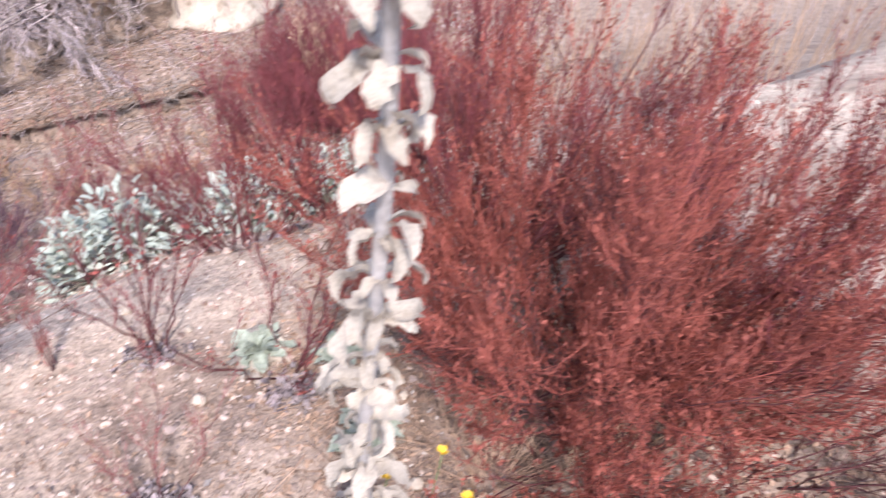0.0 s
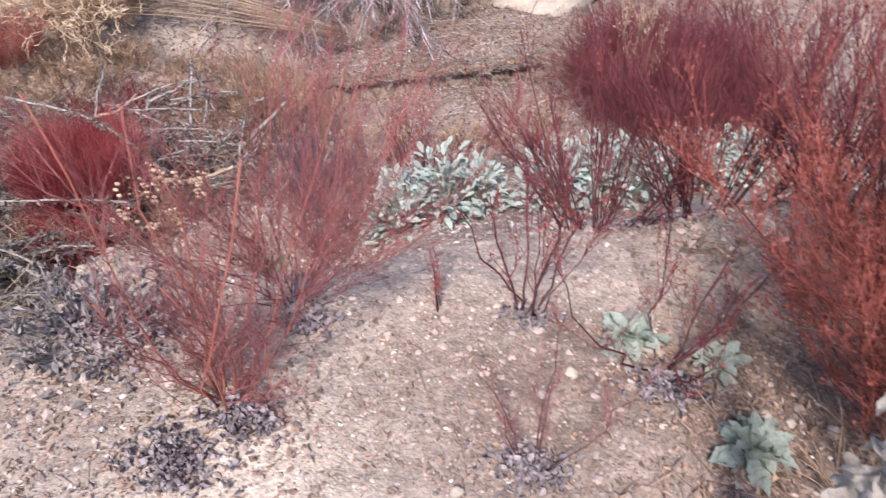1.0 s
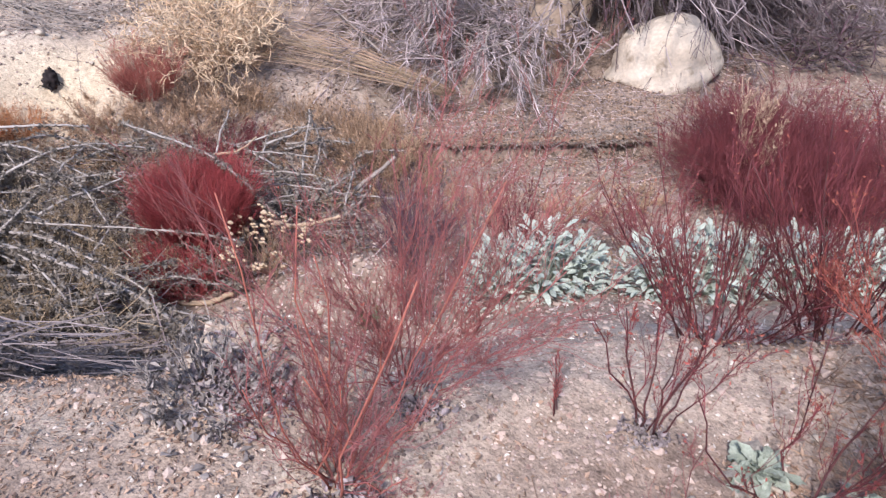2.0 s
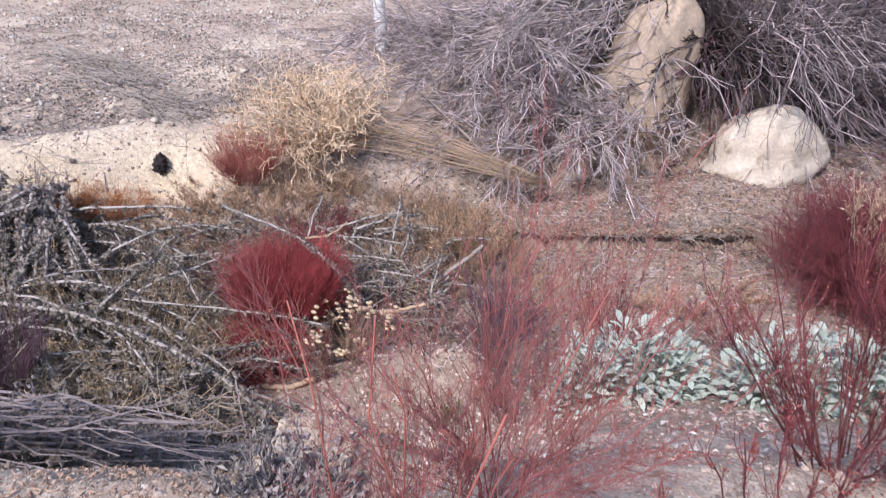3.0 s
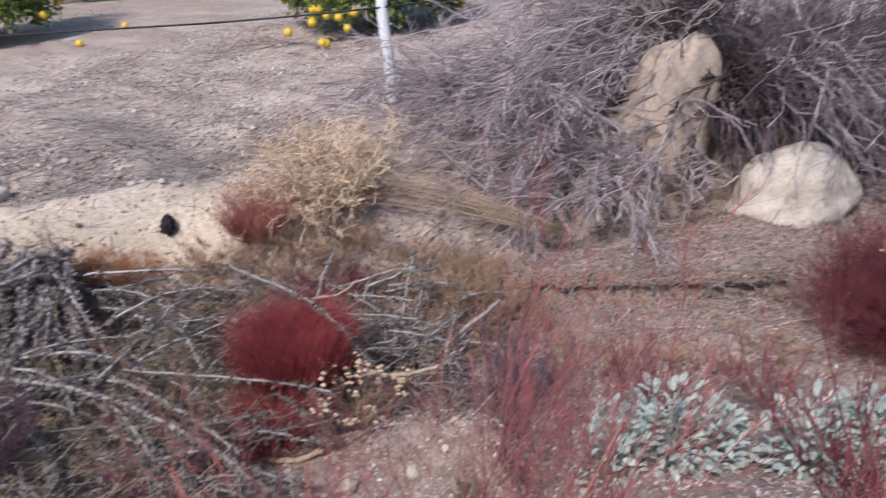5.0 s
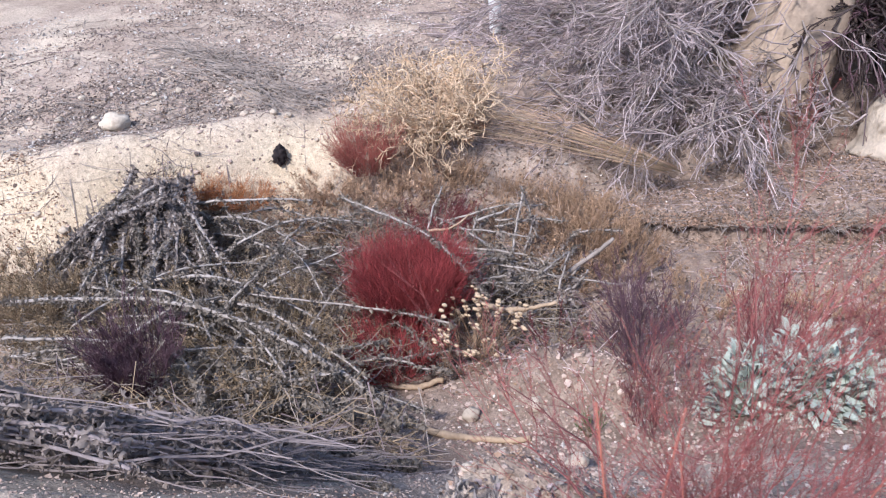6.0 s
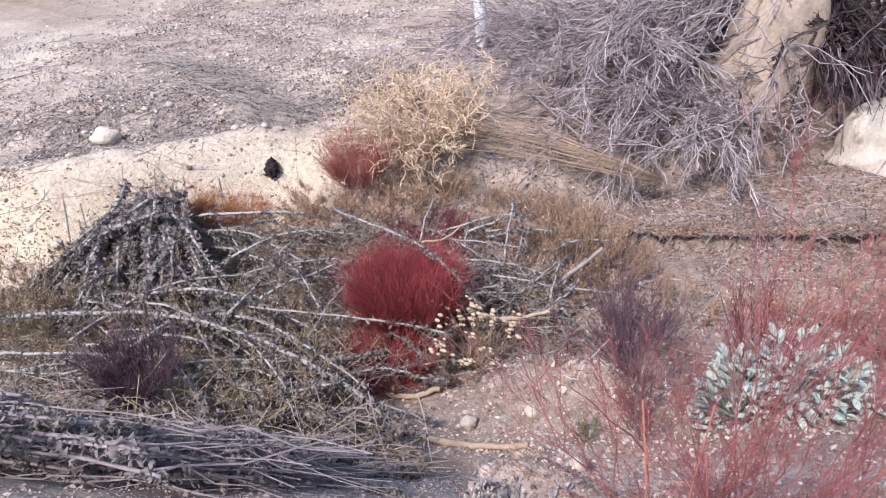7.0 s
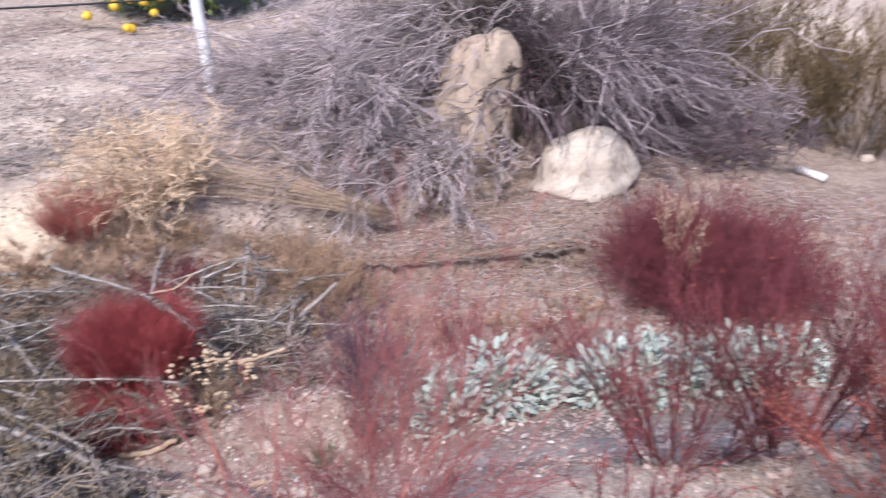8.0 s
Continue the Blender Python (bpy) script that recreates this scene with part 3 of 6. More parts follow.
shrub("red_shrub", 0.66, 1.22, 0.60, 50, "dense brownish red shrub with small leaves", [M_MAROONSTEM, M_MAROON, M_RUSTLEAF], spread=0.95, foot=0.14, twigs=14, fine=7, leaf=16000, rise=0.4, open_=0.5, group=NEARG, r=0.0028, curl=0.09, fine_r=0.0007, leafsize=(0.006, 0.013))
shrub("red_shrub", 0.60, 0.82, 0.52, 44, "low brownish red shrub spreading over sand", [M_MAROONSTEM, M_MAROONSTEM, M_RUSTLEAF], spread=1.3, foot=0.14, twigs=14, fine=6, leaf=11000, group=NEARG, r=0.0024, curl=0.08, fine_r=0.0007)
shrub("red_shrub", 0.22, 1.50, 0.66, 40, "brownish red shrub with tangled dark stems", [M_MAROONSTEM, M_MAROON, M_RUSTLEAF], spread=0.8, foot=0.12, twigs=12, fine=6, leaf=5000, rise=0.45, group=NEARG, r=0.003, fine_r=0.0007)
shrub("red_shrub", -1.09, 0.70, 0.58, 16, "airy orange-red shrub with bare forked stems", [M_REDORANGE, M_DULLRED, M_REDLEAF], spread=0.68, foot=0.03, twigs=14, fine=10, curl=0.09, r=0.0026, fine_r=0.00045, leaf=600, leafsize=(0.003, 0.007), group=NEARG, bend=0.25, open_=0.65, lean=(0.03, 0.06), low=0.35, rise=0.3, first=0.12)
shrub("red_shrub", -1.12, 1.02, 0.74, 30, "pinkish red shrub with upswept thin stems", [M_PINKTWIG, M_PINKTWIG, M_REDLEAF], spread=0.72, foot=0.05, twigs=14, fine=9, leaf=1500, leafsize=(0.003, 0.007), group=NEARG, lean=(0.27, 0.10), low=0.35, r=0.0017, fine_r=0.00045, open_=0.65, rise=0.3, bend=0.12, curl=0.08)
shrub("red_shrub", -0.60, 1.14, 0.42, 7, "small dark red shrub with upright forked stems", [M_MAROONSTEM, M_MAROON, M_REDLEAF], spread=0.5, foot=0.025, twigs=8, fine=5, r=0.0028, fine_r=0.0006, leaf=300, group=NEARG, bend=0.2, open_=0.55, rise=0.4, first=0.25, curl=0.08)
shrub("red_shrub", -0.30, 1.09, 0.44, 6, "small dark red shrub with open forked stems", [M_MAROONSTEM, M_MAROON, M_REDLEAF], spread=0.6, foot=0.025, twigs=8, fine=5, r=0.0028, fine_r=0.0006, leaf=300, group=NEARG, bend=0.2, open_=0.55, rise=0.4, first=0.25, curl=0.08)
shrub("red_shrub", -0.54, 1.74, 0.48, 26, "dark maroon shrub with bare upright stems on the crest", MAR, spread=0.7, foot=0.10, twigs=12, fine=6, r=0.0030, fine_r=0.0007, leaf=500, group=NEARG)
shrub("red_shrub", -0.24, 1.88, 0.60, 32, "dark maroon shrub with bare upright stems on the crest", MAR, spread=0.7, foot=0.12, twigs=12, fine=6, r=0.0030, fine_r=0.0007, leaf=500, group=NEARG)
shrub("red_shrub", 0.06, 1.94, 0.64, 30, "thin maroon shrub with bare stems below the crest", MAR, spread=0.7, foot=0.10, twigs=12, fine=6, r=0.0028, fine_r=0.0007, leaf=500, group=NEARG)
shrub("red_sapling", -0.48, 0.76, 0.27, 5, "thin red sapling in gravel", [M_MAROONSTEM, M_DULLRED, M_REDLEAF], spread=0.5, foot=0.02, twigs=9, fine=8, r=0.0014, fine_r=0.0004, rise=0.45, curl=0.07)
shrub("red_sapling", -0.78, 1.08, 0.16, 4, "thin red sapling in gravel", [M_MAROONSTEM, M_RED, M_REDLEAF], spread=0.5, foot=0.02, twigs=8, fine=4, r=0.0018, fine_r=0.0005)

# in the wash and on the far bank
shrub("dome_shrub", -3.86, 2.77, 0.56, 2100, "dense crimson dome-shaped shrub of hair-thin stems", [M_CRIMSON, M_CRIMSON, M_REDLEAF], spread=0.52, foot=0.16, twigs=5, fine=0, r=0.0016, fine_r=0.0009, open_=0.35, first=0.35, bend=-0.10, curl=0.09, z=-1.74, low=0.72)
shrub("dome_shrub", -3.62, 2.36, 0.34, 420, "low crimson shrub of thin stems among dead stalks", [M_CRIMSON, M_CRIMSON, M_REDLEAF], spread=1.0, foot=0.14, twigs=5, fine=0, r=0.0020, fine_r=0.0011, open_=0.35, first=0.4)
shrub("dome_shrub", -5.34, 3.74, 0.40, 320, "small rust-red shrub on the bank", [M_RUSTGREY, M_RUSTGREY, M_REDLEAF], spread=0.75, foot=0.13, twigs=6, fine=0, r=0.0016, fine_r=0.0011, open_=0.5, first=0.3, low=0.4, curl=0.08)
shrub("dome_shrub", -4.70, 3.85, 0.22, 420, "low dark crimson shrub under the bank", [M_MAROON, M_MAROON, M_REDLEAF], spread=1.2, foot=0.28, twigs=5, fine=0, r=0.0016, fine_r=0.0011, open_=0.4, first=0.3, curl=0.08)
for fx, fy in ((-6.28, 2.64), (-6.12, 2.80), (-5.98, 2.94)):
    shrub("dome_shrub", fx, fy, 0.20, 300, "low rusty orange dry fringe under the sand bank", [M_RUSTSTRAW, M_RUSTSTRAW, M_REDLEAF], spread=1.2, foot=0.14, twigs=4, fine=0, r=0.0016, fine_r=0.0011, open_=0.5, first=0.3, curl=0.12, group="orange fringe of the sand bank")
shrub("dome_shrub", -0.56, 5.80, 0.82, 950, "large maroon dome-shaped shrub of fine stems in the wash", [M_MAROON, M_MAROON, M_REDLEAF], spread=1.25, foot=0.34, twigs=10, fine=5, r=0.0022, fine_r=0.0011, open_=0.75, first=0.3, bend=-0.08, curl=0.10, low=0.4)
shrub("purple_shrub", -2.36, 3.18, 0.62, 26, "grey-purple bare shrub in the wash", [M_PURPLE, M_PURPLE, M_REDLEAF], spread=0.95, foot=0.08, twigs=11, fine=6, r=0.0026, fine_r=0.0009, curl=0.07)
shrub("purple_shrub", -4.22, 1.12, 0.44, 60, "small purple-grey bare shrub among dead stalks", [M_PURPLE, M_PURPLE, M_REDLEAF], spread=0.7, foot=0.07, twigs=12, fine=7, r=0.0026, fine_r=0.0012, z=-1.36)
shrub("thin_shrub", -2.02, 2.62, 0.50, 20, "plum-red shrub of thin stems in the wash", [M_PLUMTWIG, M_PLUMTWIG, M_RUSTLEAF], spread=0.6, foot=0.10, twigs=11, fine=6, r=0.0020, fine_r=0.0008, leaf=700, curl=0.07)
shrub("thin_shrub", -1.75, 3.3, 0.55, 20, "thin dull red shrub in the wash", [M_MAROONSTEM, M_MAROON, M_REDLEAF], spread=0.7, foot=0.08, twigs=11, fine=6, r=0.0026, fine_r=0.0010, leaf=500)
shrub("purple_shrub", -2.62, 3.55, 0.46, 26, "grey-purple bare shrub in the wash", [M_PURPLE, M_PURPLE, M_RUSTLEAF], spread=0.85, foot=0.08, twigs=12, fine=7, r=0.0026, fine_r=0.0010)
shrub("thin_shrub", -1.25, 4.1, 0.50, 22, "thin dull red shrub in the wash", [M_PLUMTWIG, M_DULLRED, M_REDLEAF], spread=0.9, foot=0.12, twigs=11, fine=6, r=0.0022, fine_r=0.0009, leaf=500, curl=0.08)
shrub("thin_shrub", -2.7, 2.75, 0.22, 14, "low thin red shrub on the sandy spur", [M_MAROONSTEM, M_MAROON, M_REDLEAF], spread=0.6, foot=0.12, twigs=8, fine=4, r=0.0018, fine_r=0.0008)


# ---------------------------------------------------------------- woolly plants
def leaf_mesh(name, mat_, L, W, droop, cup, crumple, k=7, tip=0.75):
    return blades(Geo(), np.zeros((1, 3)), np.array([[1.0, 0, 0]]), np.array([[0, 0, 1.0]]), L, W, droop, k, cup, crumple, tip).mesh(name, mat_, True)


ROSETTE = [leaf_mesh("leaf", M_MULLEIN, 1.0, w, d, 0.5, 0.045, 9, 0.55) for d, w in ((0.3, 0.36), (0.6, 0.42), (0.9, 0.34), (1.3, 0.44), (1.7, 0.38), (0.5, 0.30))]


WITHERED = [leaf_mesh("leaf", M_DRYLEAF, 1.0, w, d, 0.6, 0.07, 9, 0.6) for d, w in ((0.6, 0.40), (1.0, 0.48), (1.5, 0.36), (2.2, 0.44), (1.2, 0.34), (1.8, 0.5))]


def rosette(name, x, y, size, n, label, meshes, top=1.2, group="woolly-leaved plants", tall=0.18):
    ob = thing(name, x, y, label, "plant", group)
    for i in range(n):
        q = i / n
        el = math.degrees(top) * q + rng.uniform(-10, 14)
        L = size * (1.0 - 0.5 * q) * rng.uniform(0.75, 1.15)
        m = pose(0, 0, 0.005 + tall * size * q, rng.uniform(-25, 25), -el, i * 137.5 + rng.uniform(-20, 20)) @ Matrix.Diagonal((L, L, L, 1))
        part("leaf", (WITHERED if q < 0.22 and meshes is ROSETTE else meshes)[int(rng.integers(0, len(meshes)))], ob, m=m)
    return ob


rosette("mullein_plant", -0.37, 1.14, 0.098, 30, "sage-green woolly leaf rosette on gravel", ROSETTE)
rosette("mullein_plant", -0.19, 1.12, 0.085, 26, "sage-green woolly leaf rosette on gravel", ROSETTE)
rosette("mullein_plant", -0.115, 0.92, 0.110, 38, "green woolly leaf rosette with withered lower leaves", ROSETTE)
SMALL = [leaf_mesh("leaf", M_PALELEAF, 1.0, rng.uniform(0.34, 0.46), d, 0.3, 0.02, 5) for d in (0.1, 0.4, 0.8, 1.2)]


def silver_plant(x, y, r, h, n):
    """A bushy plant of many small woolly leaves on short stems."""
    ob = thing("silver_plant", x, y, "bushy plant with many silvery woolly leaves", "plant", "silvery plants on the slope")
    u = unit(rng.normal(size=(n, 3)))
    u[:, 2] = np.abs(u[:, 2])
    c = u * np.array([r, r, h]) * rng.uniform(0.55, 1.05, n)[:, None]
    stem = np.stack([c * 0.0, c * np.array([0.5, 0.5, 0.6]), c], 1)[::3]
    tagged(part("stem_mass", tubes(Geo(), stem, taper(len(stem), 3, 0.004, 0.002)).mesh("stem_mass", M_MULLEIN, True), ob), kind="stuff")
    for i in range(n):
        az = math.degrees(math.atan2(u[i, 1], u[i, 0])) + rng.uniform(-50, 50)
        el = math.degrees(math.asin(u[i, 2])) * 0.8 + rng.uniform(-25, 30)
        L = rng.uniform(0.042, 0.088)
        m = pose(*c[i], rng.uniform(-35, 35), -el, az) @ Matrix.Diagonal((L, L, L, 1))
        part("leaf", SMALL[int(rng.integers(0, 4))], ob, m=m)


for px, py, pr, ph in ((-1.70, 2.90, 0.22, 0.40), (-1.50, 2.98, 0.24, 0.46), (-1.36, 3.12, 0.18, 0.36), (-0.96, 3.30, 0.20, 0.38), (-0.78, 3.46, 0.22, 0.42), (-0.58, 3.60, 0.20, 0.38), (-0.36, 3.82, 0.19, 0.40), (-0.16, 3.98, 0.18, 0.38), (-0.82, 3.66, 0.18, 0.34), (0.05, 4.10, 0.16, 0.32)):
    silver_plant(px, py, pr, ph, 240)

# brown litter under the large shrubs
lay_flecks("leaf_litter", scatter(9000, -0.5, 0.9, 0.5, 1.6, lambda x, y: smooth(x, -0.45, 0.0) * patchy(2.0, 0.1, 0.6, 87)(x, y)), M_LITTER, 0.008, 0.024, "deep brown leaf litter under the red shrubs", 0.5)
lay_sticks("fallen_twigs", scatter(900, -0.3, 0.9, 0.5, 1.6), M_LITTER, 0.04, 0.16, 0.0014, "dead twigs under the red shrubs", 0.4)

# crumbs of litter on the sand lip
lay_flecks("leaf_litter", scatter(1600, -7.8, -5.8, 1.0, 3.6, patchy(2.2, 0.35, 0.7, 97)), M_LITTER, 0.008, 0.030, "brown leaf crumbs on the sand bank", 0.35)
lay_sticks("fallen_twigs", scatter(110, -7.8, -5.8, 1.0, 3.6), M_GREYWOOD, 0.04, 0.25, 0.0028, "short dead twigs on the sand bank", 0.15)
p = scatter(900, -7.8, -5.7, 1.0, 3.6, patchy(2.0, 0.3, 0.7, 99))
tagged(new("rubble", lumps(Geo(), p, np.clip(rng.lognormal(-4.9, 0.5, len(p)), 0.003, 0.022)).mesh("rubble", M_PEBBLE)), "clods and small stones on the sand bank", "gravel", kind="stuff")
p = scatter(26000, -12, -4.6, 1.5, 10.5, lambda x, y: patchy(1.2, 0.25, 0.6, 111)(x, y) * smooth(along(x, y)[0] - 3.5 - 0.5 * (along(x, y)[1] + 1.8), 0.9, 1.4))
tagged(new("rubble", lumps(Geo(), p, np.clip(rng.lognormal(-4.7, 0.5, len(p)), 0.004, 0.035)).mesh("rubble", M_PEBBLE)), "clods and small stones on the orchard edge", "gravel", kind="stuff")
def behind_lip(x, y):
    a, b = along(x, y)
    d = a - 3.5 - 0.5 * (b + 1.8)
    return smooth(d, 1.0, 1.25) * (1 - smooth(d, 2.0, 3.0)) * (1 - smooth(b, -0.6, 0.2)) * patchy(1.6, 0.2, 0.6, 121)(x, y)


lay_flecks("leaf_litter", scatter(26000, -9.5, -5.0, 1.0, 5.5, behind_lip), M_LITTER_DARK, 0.012, 0.045, "dark leaf litter behind the sand bank", 0.4)
lay_flecks("leaf_litter", scatter(9000, -9.5, -5.0, 1.0, 5.5, behind_lip), M_LITTER_GREY, 0.012, 0.05, "grey leaf litter behind the sand bank", 0.4)
lay_sticks("fallen_twigs", scatter(2600, -9.5, -5.0, 1.0, 5.5, behind_lip), M_GREYWOOD, 0.10, 0.5, 0.0032, "grey twigs tangled behind the sand bank", 0.2)
# bleached leaves and chips that catch the light
lay_flecks("bleached_leaves", scatter(26000, -12, -4.6, 1.5, 11.0, lambda x, y: patchy(1.4, 0.35, 0.7, 81)(x, y) * smooth(along(x, y)[0] - 3.5 - 0.5 * (along(x, y)[1] + 1.8), 0.7, 1.3)), M_BLEACHED, 0.012, 0.045, "bleached leaves scattered on the orchard edge", 0.3)
lay_flecks("bleached_leaves", scatter(3000, -12, -4.6, 1.5, 11.0, lambda x, y: patchy(1.0, 0.35, 0.7, 82)(x, y) * smooth(along(x, y)[0] - 3.5 - 0.5 * (along(x, y)[1] + 1.8), 1.0, 1.5)), M_BLEACHED, 0.03, 0.075, "curled bleached leaves scattered on the orchard edge", 0.5)
lay_sticks("fallen_twigs", scatter(900, -10, -4.8, 1.8, 8.0, lambda x, y: patchy(0.9, 0.45, 0.7, 84)(x, y) * smooth(along(x, y)[0] - 3.5 - 0.5 * (along(x, y)[1] + 1.8), 1.0, 1.6)), M_GREYDARK, 0.12, 0.6, 0.0042, "dark dead twigs strewn over the orchard edge", 0.15)
lay_flecks("bleached_leaves", scatter(3600, -5.0, 1.0, 2.0, 8.0, patchy(1.4, 0.3, 0.65, 83)), M_BLEACHED, 0.012, 0.045, "bleached leaves scattered in the wash", 0.4)
lay_flecks("bleached_leaves", scatter(1500, -2.3, 0.7, 0.2, 1.9, patchy(2.4, 0.4, 0.7, 85)), M_BLEACHED, 0.005, 0.014, "bleached chips scattered on the bench", 0.3)


# ---------------------------------------------------------------- tall dry stalk by the path
def tall_stalk():
    ob = thing("dry_mullein_stalk", -0.108, 0.615, "tall dry mullein stalk with shrivelled pale leaves", "plant")
    z0 = ob.matrix_basis.translation.z
    k = 24
    t = np.linspace(0, 1, k)
    spine = np.stack([0.055 * t + 0.004 * np.sin(t * 11), -0.16 * t + 0.03 * t ** 2 + 0.005 * np.cos(t * 9) - 0.005, 1.26 * t - 0.02], -1)
    stem = part("stem", tubes(Geo(), spine[None], np.linspace(0.010, 0.0065, k)[None], 10).mesh("stem", M_DRYSTEM, True), ob, "woolly grey stem")
    kinds = [leaf_mesh("leaf", M_DRYLEAF, 1.0, w, d, c, q, 9) for w, d, c, q in ((0.30, 2.2, 0.7, 0.030), (0.36, 2.8, 0.8, 0.035), (0.26, 1.8, 0.6, 0.030), (0.32, 3.2, 0.7, 0.040), (0.28, 2.5, -0.6, 0.035), (0.36, 2.3, 0.9, 0.045))]
    for i in range(150):
        q = i / 150
        f = q * (k - 1) * 0.97
        c = spine[int(f)]
        L = (0.068 - 0.012 * q) * rng.uniform(0.5, 1.2)
        el = rng.uniform(5, 60)
        m = pose(c[0], c[1], c[2], rng.uniform(-50, 50), -el, i * 137.5 + rng.uniform(-30, 30)) @ Matrix.Diagonal((L, L * rng.uniform(0.8, 1.2), L, 1))
        part("leaf", kinds[int(rng.integers(0, 6))], stem, m=m)


tall_stalk()


def yellow_flower(x, y, h):
    ob = thing("yellow_flower", x, y, "small yellow flower head on a thin stem", "flower", "yellow flowers")
    t = np.linspace(0, 1, 5)
    stem = part("stem", tubes(Geo(), np.stack([0.02 * t, 0.01 * t ** 2, h * t], -1)[None], np.full((1, 5), 0.0014), 5).mesh("stem", M_WEED, True), ob, "thin green stem")
    n = 22
    a = rng.uniform(0, 6.28, n)
    way = np.stack([np.cos(a) * 0.5, np.sin(a) * 0.5, np.full(n, 0.9)], -1)
    g = blades(Geo(), np.tile([0.02, 0.01, h], (n, 1)), way, np.tile([0, 0, 1.0], (n, 1)), 0.016, 0.006, 0.5, 3, 0.1)
    part("petals", g.mesh("petals", M_YELLOW, True), stem, "yellow petals")


for fx, fy, fh in ((0.00, 0.74, 0.16), (-0.09, 0.70, 0.15), (-0.12, 0.65, 0.14), (-0.06, 0.66, 0.12), (0.04, 0.68, 0.12)):
    yellow_flower(fx, fy, fh)


def grass_tuft(x, y, h, n, label, mat_, spread=0.6, r=0.0011, foot=0.05):
    p, L = stems_main(n, h, spread, foot, -0.25, k=6)
    me = tubes(Geo(), p, taper(n, 6, r, r * 0.4)).mesh("grass_tuft", mat_, True)
    return thing("grass_tuft", x, y, label, "grass", kind="", mesh=me)


for tx, ty, th, tn in ((0.12, 0.80, 0.22, 90), (0.26, 0.80, 0.20, 80), (0.40, 0.86, 0.2, 80), (0.05, 0.9, 0.16, 50)):
    grass_tuft(tx, ty, th, tn, "tuft of dry straw at the foot of the red shrub", M_STRAW, 0.8)


# ---------------------------------------------------------------- dead stalks in the wash
def spline(pts, k):
    """A smooth line of k points through pts."""
    pts = np.asarray(pts, float)
    n = len(pts)
    t = np.linspace(0, n - 1, k)
    i = np.clip(t.astype(int), 0, n - 2)
    f = (t - i)[:, None]
    a, b, c, d = pts[np.maximum(i - 1, 0)], pts[i], pts[i + 1], pts[np.minimum(i + 2, n - 1)]
    return 0.5 * (2 * b + (c - a) * f + (2 * a - 5 * b + 4 * c - d) * f ** 2 + (3 * b - a - 3 * c + d) * f ** 3)


def dead_stalk(pts, r0, r1, husks, label="fallen grey mullein stalk with shrivelled leaves", mats=(M_STALK, M_HUSK), husk=(0.018, 0.050), group="dead stalks in the wash", name="dead_stalk", category="stalk", lift=0.0, hang=0.2):
    pts = np.asarray(pts, float)
    k = max(10, int(14 * len(pts) / 2))
    line = spline(pts, k)
    line = line + np.cumsum(rng.normal(0, 0.004, line.shape), 0)
    line[:, 2] = np.maximum(line[:, 2], height(line[:, 0], line[:, 1]) + r0 * 0.8 + lift)
    base = line[0].copy()
    line = line - base
    ob = new(name)
    ob.matrix_basis = Matrix.Translation(base)
    tagged(ob, label, category, group)
    rad = np.linspace(r0, r1, k) * rng.uniform(0.88, 1.12, k)
    part("stem", tubes(Geo(), line[None], rad[None], 7).mesh("stem", mats[0], True), ob)
    if husks:
        f = rng.uniform(0, k - 1.001, husks)
        i = f.astype(int)
        spot = line[i] + (line[i + 1] - line[i]) * (f - i)[:, None]
        jitter = rng.normal(0, max(0.007, r0 * 0.8), (husks, 3))
        way = unit(rng.normal(size=(husks, 3)) + np.array([0, 0, -hang]))
        L = rng.uniform(*husk, husks)
        g = blades(Geo(), spot + jitter, way, rng.normal(size=(husks, 3)), L, L * rng.uniform(0.2, 0.5, husks), rng.uniform(0.6, 2.6, husks), 3, 0.5, 0.003)
        tagged(part("dry_leaf_mass", g.mesh("dry_leaf_mass", mats[1], True), ob), kind="stuff")
    return ob


